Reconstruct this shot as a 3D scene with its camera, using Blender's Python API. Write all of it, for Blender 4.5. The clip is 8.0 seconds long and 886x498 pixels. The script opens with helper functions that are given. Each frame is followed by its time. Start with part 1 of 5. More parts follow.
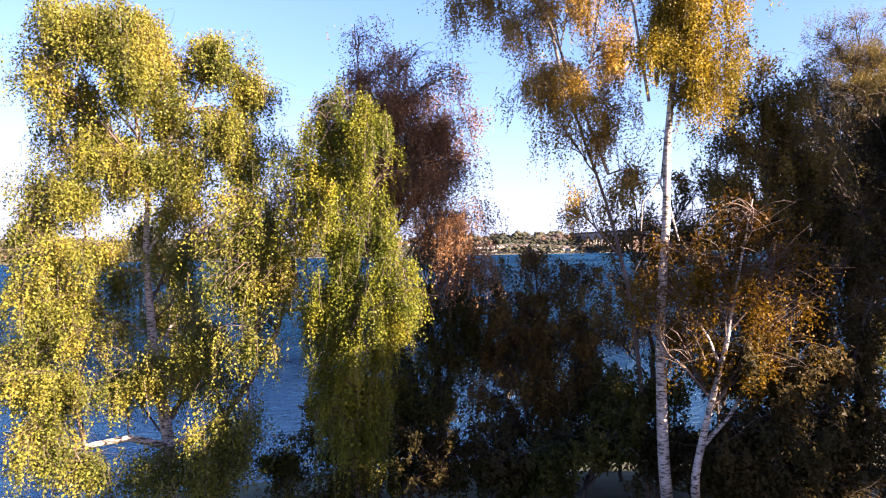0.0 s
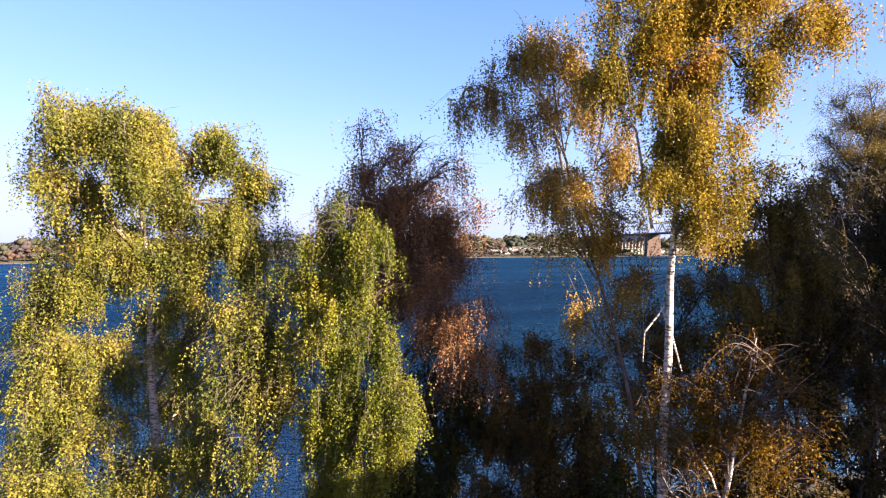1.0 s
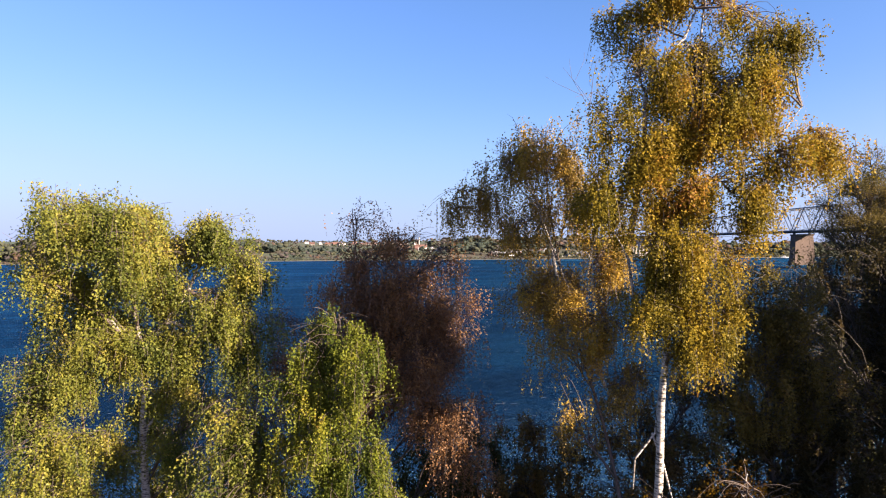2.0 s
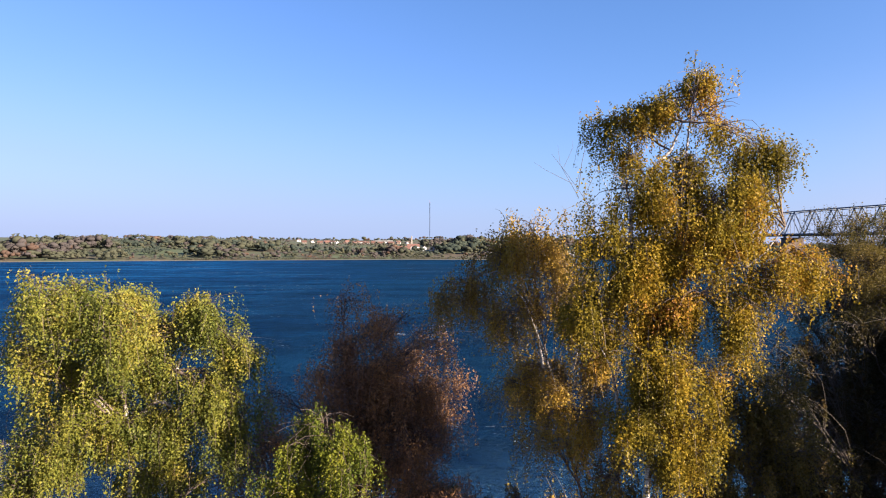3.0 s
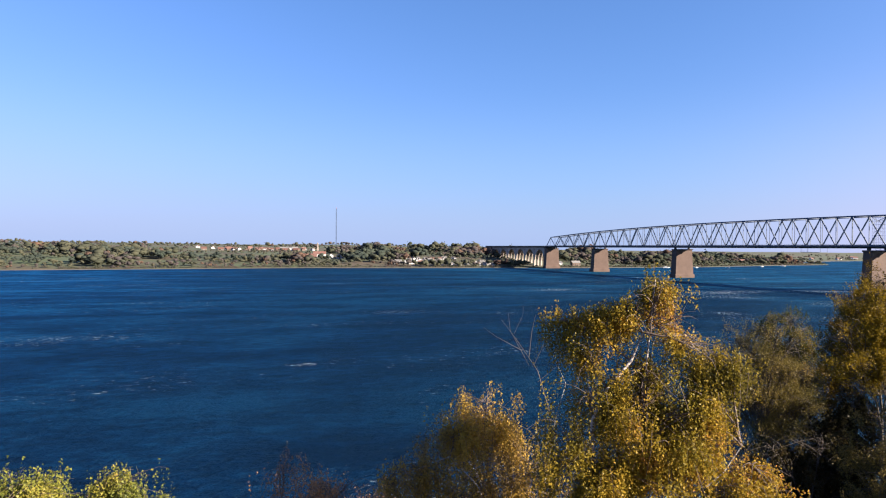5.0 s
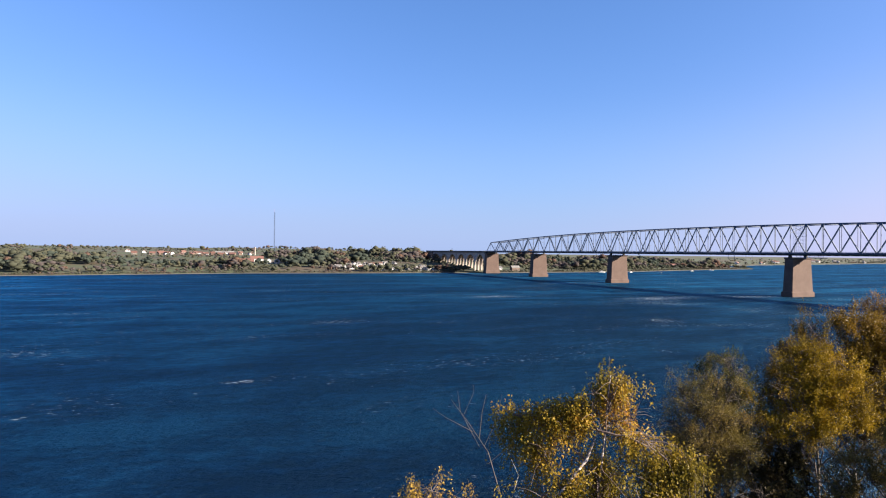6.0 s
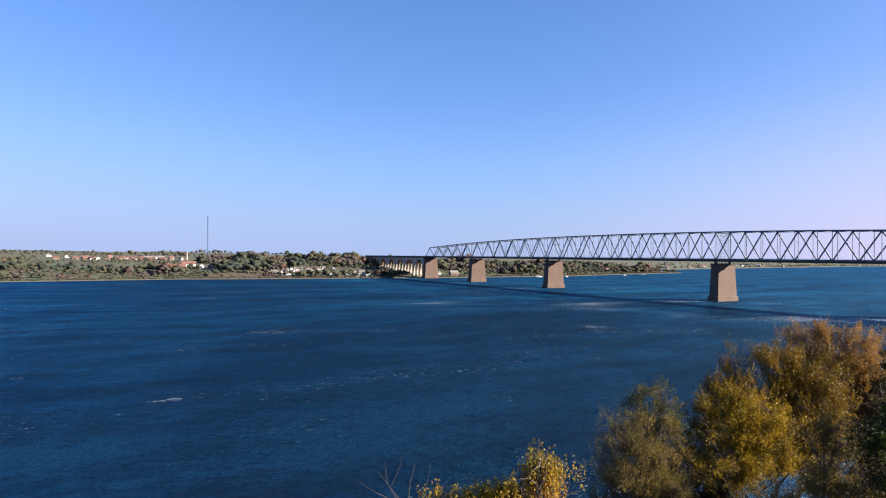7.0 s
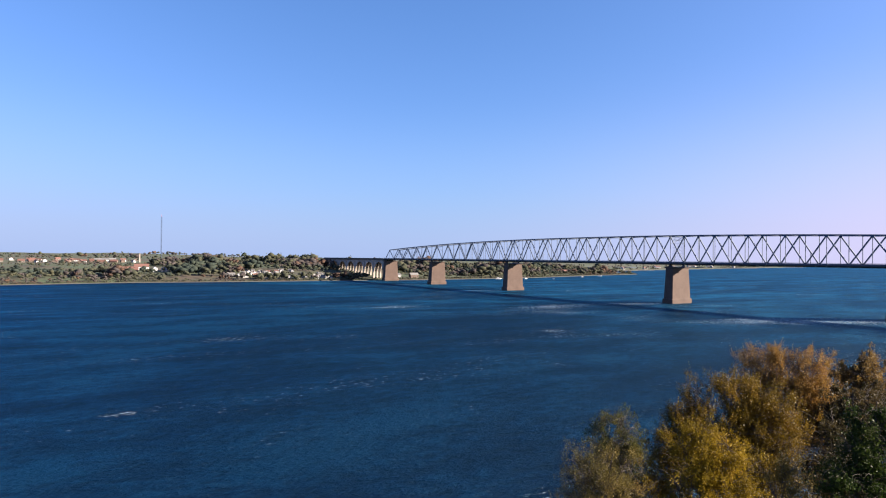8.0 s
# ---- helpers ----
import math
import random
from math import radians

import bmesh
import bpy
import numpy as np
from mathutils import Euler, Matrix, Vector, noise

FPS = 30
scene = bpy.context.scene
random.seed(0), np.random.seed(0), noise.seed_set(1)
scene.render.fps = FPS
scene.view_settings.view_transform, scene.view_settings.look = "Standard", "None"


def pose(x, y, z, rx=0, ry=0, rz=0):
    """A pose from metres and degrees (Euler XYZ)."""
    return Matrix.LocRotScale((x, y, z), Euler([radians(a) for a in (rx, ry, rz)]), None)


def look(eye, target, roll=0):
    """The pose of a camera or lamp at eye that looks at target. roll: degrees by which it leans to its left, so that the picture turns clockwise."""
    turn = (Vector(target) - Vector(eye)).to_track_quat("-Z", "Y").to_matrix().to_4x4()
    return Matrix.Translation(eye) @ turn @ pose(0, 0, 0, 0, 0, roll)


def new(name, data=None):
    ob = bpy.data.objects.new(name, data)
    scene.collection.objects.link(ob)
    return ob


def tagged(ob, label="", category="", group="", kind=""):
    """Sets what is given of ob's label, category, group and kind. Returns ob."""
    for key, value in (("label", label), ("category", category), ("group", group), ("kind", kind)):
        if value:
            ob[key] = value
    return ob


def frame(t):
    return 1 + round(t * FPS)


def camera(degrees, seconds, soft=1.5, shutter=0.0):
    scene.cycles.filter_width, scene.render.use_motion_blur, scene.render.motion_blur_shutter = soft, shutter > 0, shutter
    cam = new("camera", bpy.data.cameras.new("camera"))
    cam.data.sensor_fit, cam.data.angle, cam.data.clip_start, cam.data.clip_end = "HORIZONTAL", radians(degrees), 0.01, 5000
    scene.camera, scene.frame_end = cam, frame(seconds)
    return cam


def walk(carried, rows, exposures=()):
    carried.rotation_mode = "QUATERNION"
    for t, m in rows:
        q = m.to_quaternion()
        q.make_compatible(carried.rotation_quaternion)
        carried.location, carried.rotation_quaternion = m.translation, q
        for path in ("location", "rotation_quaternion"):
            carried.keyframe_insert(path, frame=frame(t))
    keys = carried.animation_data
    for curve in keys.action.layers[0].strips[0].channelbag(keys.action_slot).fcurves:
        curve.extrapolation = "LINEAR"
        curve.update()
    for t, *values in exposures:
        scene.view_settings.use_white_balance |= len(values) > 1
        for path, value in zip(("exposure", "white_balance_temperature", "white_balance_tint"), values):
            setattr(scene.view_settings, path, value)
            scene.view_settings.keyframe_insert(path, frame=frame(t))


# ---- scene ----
cam = camera(68.15, 8.0, soft=1.1)
walk(cam, [
    (0, pose(883.94, -436.60, 12.65, 89.78, 0.88, 80.33)),
    (0.5, pose(883.95, -436.39, 14.45, 89.81, 0.63, 81.02)),
    (1, pose(883.86, -436.15, 16.24, 89.77, 0.40, 81.50)),
    (1.5, pose(883.78, -435.90, 18.00, 89.71, 0.19, 81.90)),
    (3, pose(883.91, -435.57, 22.92, 89.49, -0.23, 81.23)),
    (3.5, pose(883.92, -435.68, 24.34, 89.56, -0.27, 79.38)),
    (4, pose(883.69, -436.06, 25.85, 89.73, -0.32, 77.36)),
    (4.5, pose(883.21, -436.54, 27.26, 89.82, -0.40, 75.55)),
    (5.8, pose(881.80, -437.02, 30.90, 90.15, -0.58, 68.78)),
    (6, pose(881.65, -436.83, 31.30, 90.24, -0.58, 67.89)),
    (6.5, pose(881.29, -436.32, 32.31, 90.44, -0.59, 65.48)),
    (7, pose(880.99, -436.13, 33.31, 90.62, -0.57, 62.58)),
    (7.5, pose(880.77, -436.29, 34.29, 90.72, -0.55, 60.44)),
    (8, pose(880.73, -436.46, 35.25, 90.74, -0.53, 59.06)),
], exposures=((0, 3.22, 7400, 25), (1.5, 2.6, 7050, 15), (3.5, 2.24, 6650, 10), (8, 2.16, 6500, 10)))

# ---- light: low autumn sun from behind and to the right, clear sky ----
SUN = Vector((0.576, 0.737, 0.365)).normalized()
world = bpy.data.worlds.new("sky")
scene.world = world
world.use_nodes = True
wn, wl = world.node_tree.nodes, world.node_tree.links
sky = wn.new("ShaderNodeTexSky")
sky.sky_type = "NISHITA"
sky.sun_disc = False
sky.sun_elevation = math.asin(SUN.z)
sky.sun_rotation = math.atan2(SUN.x, SUN.y)
sky.altitude, sky.air_density, sky.dust_density, sky.ozone_density = 0, 1.0, 0.7, 4.0
wn["Background"].inputs["Strength"].default_value = 0.037
tint = wn.new("ShaderNodeMix")
tint.data_type, tint.blend_type = "RGBA", "MULTIPLY"
tint.inputs[0].default_value = 1.0
tint.inputs[7].default_value = (0.86, 0.91, 1.33, 1)
wl.new(sky.outputs[0], tint.inputs[6])
# deep blue above, paler and more lavender in the haze at the horizon and towards the sun
grey = wn.new("ShaderNodeRGBToBW")
bright = wn.new("ShaderNodeMapRange")
bright.inputs["From Min"].default_value, bright.inputs["From Max"].default_value = 1.6, 5.0
hue = wn.new("ShaderNodeMix")
hue.data_type = "RGBA"
hue.inputs[6].default_value = (0.90, 1.10, 1.45, 1)
hue.inputs[7].default_value = (0.92, 0.82, 1.20, 1)
wl.new(sky.outputs[0], grey.inputs[0])
wl.new(grey.outputs[0], bright.inputs["Value"])
wl.new(bright.outputs[0], hue.inputs[0])
wl.new(hue.outputs[2], tint.inputs[7])
way = wn.new("ShaderNodeTexCoord")
up = wn.new("ShaderNodeSeparateXYZ")
wl.new(way.outputs["Generated"], up.inputs[0])
low = wn.new("ShaderNodeMapRange")
low.interpolation_type = "SMOOTHSTEP"
for key, val in (("From Min", -0.02), ("From Max", 0.24), ("To Min", 0.70), ("To Max", 0.0)):
    low.inputs[key].default_value = val
wl.new(up.outputs[2], low.inputs["Value"])
dot = wn.new("ShaderNodeVectorMath")
dot.operation = "DOT_PRODUCT"
dot.inputs[1].default_value = (0.72, 0.62, -0.35)
wl.new(way.outputs["Generated"], dot.inputs[0])
side = wn.new("ShaderNodeMapRange")
side.interpolation_type = "SMOOTHSTEP"
for key, val in (("From Min", -0.40), ("From Max", 0.85), ("To Min", 0.0), ("To Max", 1.0)):
    side.inputs[key].default_value = val
wl.new(dot.outputs["Value"], side.inputs["Value"])
flat = wn.new("ShaderNodeMapRange")
flat.interpolation_type = "SMOOTHSTEP"
for key, val in (("From Min", 0.0), ("From Max", 0.30), ("To Min", 1.0), ("To Max", 0.12)):
    flat.inputs[key].default_value = val
wl.new(up.outputs[2], flat.inputs["Value"])
glare = wn.new("ShaderNodeMath")
glare.operation = "MULTIPLY"
wl.new(side.outputs[0], glare.inputs[0])
wl.new(flat.outputs[0], glare.inputs[1])
rim = wn.new("ShaderNodeMapRange")
rim.interpolation_type = "SMOOTHSTEP"
for key, val in (("From Min", -0.02), ("From Max", 0.11), ("To Min", 0.55), ("To Max", 0.0)):
    rim.inputs[key].default_value = val
wl.new(up.outputs[2], rim.inputs["Value"])
last = tint.outputs[2]
for amount, veil in ((low, (2.15, 3.5, 6.05, 1)), (rim, (3.0, 3.45, 5.6, 1)), (glare, (5.6, 4.6, 6.3, 1))):
    haze = wn.new("ShaderNodeMix")
    haze.data_type = "RGBA"
    haze.inputs[7].default_value = veil
    wl.new(amount.outputs[0], haze.inputs[0])
    wl.new(last, haze.inputs[6])
    last = haze.outputs[2]
wl.new(last, wn["Background"].inputs["Color"])
lamp = bpy.data.lights.new("sun", "SUN")
lamp.energy, lamp.angle, lamp.color = 5.0, radians(0.53), (1.0, 0.86, 0.70)
sun = new("sun", lamp)
sun.matrix_world = look((880, -436, 120), Vector((880, -436, 120)) - SUN)


# ---- materials ----
def material(name, rough=0.8, metal=0.0):
    m = bpy.data.materials.new(name)
    m.use_nodes = True
    b = m.node_tree.nodes["Principled BSDF"]
    b.inputs["Roughness"].default_value = rough
    b.inputs["Metallic"].default_value = metal
    return m, m.node_tree.nodes, m.node_tree.links, b


def ramp(nodes, stops):
    r = nodes.new("ShaderNodeValToRGB")
    e = r.color_ramp.elements
    while len(e) < len(stops):
        e.new(0.5)
    for k, (at, col) in enumerate(stops):
        e[k].position, e[k].color = at, (*col, 1)
    return r


def noise_node(nodes, links, scale, detail=4, vec=None, rough=0.55):
    n = nodes.new("ShaderNodeTexNoise")
    n.inputs["Scale"].default_value, n.inputs["Detail"].default_value = scale, detail
    n.inputs["Roughness"].default_value = rough
    if vec:
        links.new(vec, n.inputs["Vector"])
    return n


def bump(nodes, links, b, height, strength, dist):
    k = nodes.new("ShaderNodeBump")
    k.inputs["Strength"].default_value, k.inputs["Distance"].default_value = strength, dist
    links.new(height, k.inputs["Height"])
    links.new(k.outputs[0], b.inputs["Normal"])
    return k


def stretched(nodes, links, sx, sy, sz, out="Object", rot=0.0):
    tc = nodes.new("ShaderNodeTexCoord")
    mp = nodes.new("ShaderNodeMapping")
    mp.inputs["Scale"].default_value = (sx, sy, sz)
    mp.inputs["Rotation"].default_value = (0, 0, rot)
    links.new(tc.outputs[out], mp.inputs["Vector"])
    return mp.outputs[0]


def mottled(name, stops, scale=0.5, fine=8.0, rough=0.85, metal=0.0, relief=0.3, dist=0.05, per_object=0.0):
    """Colour from a wide and a fine noise, with a little relief."""
    m, n, l, b = material(name, rough, metal)
    v = stretched(n, l, 1, 1, 1)
    wide, thin = noise_node(n, l, scale, 5, v), noise_node(n, l, fine, 4, v)
    mix = n.new("ShaderNodeMath")
    mix.operation = "MULTIPLY_ADD"
    mix.inputs[1].default_value = 0.45
    l.new(thin.outputs[0], mix.inputs[0])
    half = n.new("ShaderNodeMath")
    half.operation = "MULTIPLY"
    half.inputs[1].default_value = 0.6
    l.new(wide.outputs[0], half.inputs[0])
    l.new(half.outputs[0], mix.inputs[2])
    r = ramp(n, stops)
    last = mix.outputs[0]
    if per_object:
        info = n.new("ShaderNodeObjectInfo")
        k = n.new("ShaderNodeMath")
        k.operation = "MULTIPLY_ADD"
        k.inputs[1].default_value = per_object
        l.new(info.outputs["Random"], k.inputs[0])
        l.new(last, k.inputs[2])
        last = k.outputs[0]
    l.new(last, r.inputs[0])
    l.new(r.outputs[0], b.inputs["Base Color"])
    bump(n, l, b, thin.outputs[0], relief, dist)
    return m


def foliage(name, stops, patch=0.5, glow=0.36, single=0.32, gloss=0.09):
    """Leaf colour that differs from leaf to leaf and from bough to bough; light comes through the leaves."""
    m, n, l, b = material(name, 0.45)
    geo = n.new("ShaderNodeNewGeometry")
    v = stretched(n, l, 1, 1, 1)
    wide = noise_node(n, l, patch, 3, v)
    a = n.new("ShaderNodeMapRange")
    a.inputs["From Min"].default_value, a.inputs["From Max"].default_value = 0.3, 0.7
    l.new(wide.outputs[0], a.inputs["Value"])
    k = n.new("ShaderNodeMix")
    k.inputs[0].default_value = single
    l.new(a.outputs[0], k.inputs[2])
    l.new(geo.outputs["Random Per Island"], k.inputs[3])
    r = ramp(n, stops)
    l.new(k.outputs[0], r.inputs[0])
    l.new(r.outputs[0], b.inputs["Base Color"])
    b.inputs["Specular IOR Level"].default_value = gloss
    t = n.new("ShaderNodeBsdfTranslucent")
    l.new(r.outputs[0], t.inputs["Color"])
    s = n.new("ShaderNodeMixShader")
    s.inputs[0].default_value = glow
    l.new(b.outputs[0], s.inputs[1])
    l.new(t.outputs[0], s.inputs[2])
    l.new(s.outputs[0], n["Material Output"].inputs["Surface"])
    return m


LEAF_GREEN = foliage("leaves_yellow_green", [(0.0, (0.0288, 0.0459, 0.0087)), (0.3, (0.0724, 0.0904, 0.0137)), (0.6, (0.1406, 0.1487, 0.0187)), (0.85, (0.2086, 0.1771, 0.0222)), (1.0, (0.1832, 0.1043, 0.0345))])
LEAF_GOLD = foliage("leaves_gold", [(0.00, (0.0471, 0.0411, 0.0112)), (0.22, (0.1125, 0.0926, 0.0150)), (0.48, (0.2097, 0.1522, 0.0175)), (0.70, (0.2915, 0.1872, 0.0225)), (0.86, (0.3171, 0.1522, 0.0325)), (1.00, (0.2046, 0.0926, 0.0562))])
LEAF_ORANGE = foliage("leaves_orange", [(0.0, (0.0197, 0.0101, 0.0031)), (0.3, (0.0538, 0.0249, 0.0037)), (0.6, (0.1272, 0.07, 0.0048)), (0.85, (0.1469, 0.0898, 0.0075)), (1.0, (0.0735, 0.0298, 0.0099))])
LEAF_BROWN = foliage("leaves_brown", [(0.00, (0.0415, 0.0300, 0.0143)), (0.35, (0.1017, 0.0658, 0.0243)), (0.70, (0.1911, 0.1195, 0.0300)), (1.00, (0.1797, 0.0837, 0.0543))])
LEAF_SILVER = foliage("leaves_pale_olive", [(0.0, (0.0314, 0.0422, 0.0116)), (0.28, (0.0801, 0.0934, 0.0198)), (0.55, (0.1568, 0.158, 0.0291)), (0.8, (0.2401, 0.2035, 0.0373)), (1.0, (0.2326, 0.1469, 0.0559))])
LEAF_MAUVE = foliage("leaves_mauve_brown", [(0.0, (0.0869, 0.0495, 0.0286)), (0.35, (0.2029, 0.1089, 0.0608)), (0.7, (0.3574, 0.1863, 0.0786)), (1.0, (0.4154, 0.2061, 0.093))])
LEAF_RUST = foliage("leaves_rust_gold", [(0.0, (0.0857, 0.0599, 0.023)), (0.35, (0.2034, 0.1331, 0.0411)), (0.7, (0.3748, 0.2421, 0.0394)), (1.0, (0.4283, 0.2453, 0.0575))])
# undergrowth leaves with the shade of the bank put into a darker colour
LEAF_SHADE = foliage("leaves_darkened_for_shade", [(0.0, (0.0193, 0.0201, 0.0092)), (0.5, (0.0417, 0.0343, 0.0133)), (1.0, (0.0803, 0.0506, 0.02))], gloss=0.06)
LEAF_DULL = foliage("leaves_dull_green", [(0.0, (0.0193, 0.0256, 0.0078)), (0.45, (0.0478, 0.0511, 0.0115)), (0.8, (0.0955, 0.0789, 0.0169)), (1.0, (0.1287, 0.0743, 0.0193))])
LEAF_PALE = foliage("leaves_grey_green", [(0.0, (0.0502, 0.0469, 0.0135)), (0.5, (0.1198, 0.0937, 0.0261)), (0.85, (0.1949, 0.1356, 0.0405)), (1.0, (0.1799, 0.0986, 0.0383))])
LEAF_FRESH = foliage("leaves_green", [(0.0, (0.01, 0.0205, 0.0046)), (0.5, (0.0236, 0.0386, 0.0073)), (0.85, (0.0432, 0.0581, 0.0118)), (1.0, (0.0681, 0.0568, 0.0127))])
LEAF_OLIVE = foliage("leaves_olive_gold", [(0.0, (0.0399, 0.0284, 0.0048)), (0.35, (0.0896, 0.0593, 0.0073)), (0.7, (0.1561, 0.0945, 0.0097)), (1.0, (0.1428, 0.0666, 0.0158))], patch=0.35, single=0.28)
LEAF_YELLOW = foliage("leaves_bright_yellow", [(0.0, (0.0626, 0.0448, 0.0053)), (0.4, (0.1486, 0.1008, 0.0076)), (0.75, (0.2424, 0.1584, 0.0106)), (1.0, (0.2502, 0.1345, 0.0167))], single=0.3)
# leaf colours of the far woods, with the haze's grey-blue put in
HAZY_LEAVES = [
    foliage("hazy_far_olive", [(0.0, (0.0624, 0.0699, 0.0533)), (0.5, (0.0845, 0.0894, 0.0635)), (1.0, (0.1148, 0.1118, 0.0748))], patch=0.05, glow=0.5, single=0.15, gloss=0.0),
    foliage("hazy_far_dark_green", [(0.0, (0.0404, 0.0525, 0.05)), (0.5, (0.0551, 0.0699, 0.059)), (1.0, (0.0734, 0.0856, 0.0657))], patch=0.05, glow=0.5, single=0.15, gloss=0.0),
    foliage("hazy_far_rust", [(0.0, (0.0872, 0.0622, 0.0544)), (0.5, (0.1239, 0.0836, 0.0657)), (1.0, (0.1607, 0.1021, 0.0748))], patch=0.05, glow=0.5, single=0.15, gloss=0.0),
    foliage("hazy_far_thin_brown", [(0.0, (0.0716, 0.0641, 0.0657)), (0.5, (0.0964, 0.0845, 0.0828)), (1.0, (0.1239, 0.105, 0.0975))], patch=0.05, glow=0.5, single=0.15, gloss=0.0)]
LEAF_RUSSET = foliage("leaves_russet", [(0.0, (0.0675, 0.0405, 0.0135)), (0.4, (0.1553, 0.0891, 0.0243)), (0.75, (0.2565, 0.1404, 0.0297)), (1.0, (0.2362, 0.1053, 0.0378))], single=0.28)
LEAF_MURKY = foliage("leaves_murky_olive", [(0.0, (0.040, 0.036, 0.012)), (0.4, (0.092, 0.074, 0.020)), (0.75, (0.165, 0.120, 0.028)), (1.0, (0.170, 0.092, 0.036))])

# white birch bark with dark cross marks
BARK, n, l, b = material("birch_bark", 0.75)
marks = noise_node(n, l, 2.2, 4, stretched(n, l, 2.5, 2.5, 9))
blot = noise_node(n, l, 1.1, 4, stretched(n, l, 1, 1, 0.8))
r1 = ramp(n, [(0.0, (0.0207, 0.0163, 0.0153)), (0.40, (0.040, 0.033, 0.028)), (0.46, (0.26, 0.225, 0.20)), (0.6, (0.42, 0.38, 0.345)), (1.0, (0.52, 0.48, 0.44))])
r2 = ramp(n, [(0.32, (0.40, 0.34, 0.30)), (0.46, (1, 1, 1))])
mul = n.new("ShaderNodeMix")
mul.data_type, mul.blend_type = "RGBA", "MULTIPLY"
mul.inputs[0].default_value = 1.0
l.new(marks.outputs[0], r1.inputs[0])
l.new(blot.outputs[0], r2.inputs[0])
l.new(r1.outputs[0], mul.inputs[6])
l.new(r2.outputs[0], mul.inputs[7])
l.new(mul.outputs[2], b.inputs["Base Color"])
bump(n, l, b, marks.outputs[0], 0.5, 0.02)

TWIG = mottled("twig_bark", [(0.3, (0.0304, 0.0213, 0.0182)), (0.5, (0.0669, 0.0456, 0.0365)), (0.75, (0.1581, 0.1216, 0.1034))], 1.5, 9, 0.8)
DARK_BARK = mottled("dark_bark", [(0.3, (0.0182, 0.0152, 0.0122)), (0.5, (0.0426, 0.0334, 0.0274)), (0.75, (0.0851, 0.0669, 0.0547))], 1.5, 12, 0.9, relief=0.6)
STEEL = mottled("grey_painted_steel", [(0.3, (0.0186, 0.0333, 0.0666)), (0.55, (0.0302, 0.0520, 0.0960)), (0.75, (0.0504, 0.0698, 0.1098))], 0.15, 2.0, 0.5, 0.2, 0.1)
DECKING = mottled("dark_deck_steel", [(0.3, (0.0110, 0.0128, 0.0164)), (0.6, (0.0219, 0.0237, 0.0274)), (0.8, (0.0365, 0.0328, 0.0292))], 0.2, 2.5, 0.6, 0.1, 0.1)
ASPHALT = mottled("asphalt", [(0.3, (0.035, 0.035, 0.037)), (0.7, (0.07, 0.07, 0.072))], 0.2, 6, 0.9)
CONCRETE = mottled("warm_concrete", [(0.25, (0.0357, 0.0221, 0.0170)), (0.5, (0.0629, 0.0391, 0.0306)), (0.75, (0.0935, 0.0629, 0.0510))], 0.12, 1.2, 0.9, relief=0.25, dist=0.1)
PALE_CONCRETE = mottled("pale_concrete", [(0.25, (0.1946, 0.1608, 0.1404)), (0.5, (0.2918, 0.2478, 0.2208)), (0.75, (0.3696, 0.3256, 0.2904))], 0.12, 1.2, 0.9, relief=0.25, dist=0.1)
# darker copy of the viaduct's concrete, with its shade put into the colour
SHADED_CONCRETE = mottled("shaded_grey_concrete", [(0.25, (0.0416, 0.0371, 0.0346)), (0.5, (0.0672, 0.0602, 0.0550)), (0.75, (0.0960, 0.0870, 0.0800))], 0.12, 1.2, 0.9, relief=0.25, dist=0.1)
WHITE = mottled("white_plaster", [(0.3, (0.10, 0.10, 0.105)), (0.65, (0.25, 0.25, 0.26)), (1.0, (0.48, 0.48, 0.48))], 0.3, 3, 0.8, per_object=0.5)
ROOF_RED = mottled("red_roof_tiles", [(0.3, (0.050, 0.024, 0.020)), (0.55, (0.085, 0.040, 0.031)), (0.9, (0.125, 0.062, 0.050))], 0.3, 4, 0.8, per_object=0.45)
ROOF_GREY = mottled("grey_roofing", [(0.3, (0.0365, 0.0365, 0.0402)), (0.55, (0.0730, 0.0730, 0.0766)), (0.9, (0.1532, 0.1496, 0.1459))], 0.3, 4, 0.8, per_object=0.4)
BRICK = mottled("brick_wall", [(0.3, (0.0517, 0.0297, 0.0240)), (0.6, (0.0827, 0.0508, 0.0394)), (0.9, (0.1447, 0.1216, 0.1040))], 0.3, 5, 0.85, per_object=0.4)
GLASS, n, l, b = material("dark_window_glass", 0.08)
b.inputs["Base Color"].default_value = (0.03, 0.035, 0.04, 1)
PAINT_WHITE = mottled("white_painted_metal", [(0.3, (0.40, 0.40, 0.40)), (0.7, (0.55, 0.55, 0.54))], 0.4, 5, 0.4)
PAINT_RED = mottled("red_painted_metal", [(0.3, (0.35, 0.05, 0.04)), (0.7, (0.5, 0.08, 0.05))], 0.4, 5, 0.5)

# choppy blue water with wind streaks and scattered whitecaps
WATER, n, l, b = material("sea_water", 0.12)
v = stretched(n, l, 1, 1, 1)
chop = noise_node(n, l, 0.42, 7, stretched(n, l, 1.0, 0.5, 1, rot=0.5), 0.66)
swell = noise_node(n, l, 0.06, 4, stretched(n, l, 1.0, 0.4, 1, rot=0.45))
drift = noise_node(n, l, 0.012, 4, stretched(n, l, 1.6, 0.35, 1, rot=0.3))
tone = ramp(n, [(0.43, (0.0004, 0.0110, 0.0420)), (0.48, (0.0008, 0.0205, 0.0720)), (0.52, (0.0014, 0.0305, 0.0990)), (0.57, (0.0044, 0.0560, 0.1560))])
tonemix = n.new("ShaderNodeMix")
tonemix.inputs[0].default_value = 0.5
l.new(drift.outputs[0], tonemix.inputs[2])
l.new(chop.outputs[0], tonemix.inputs[3])
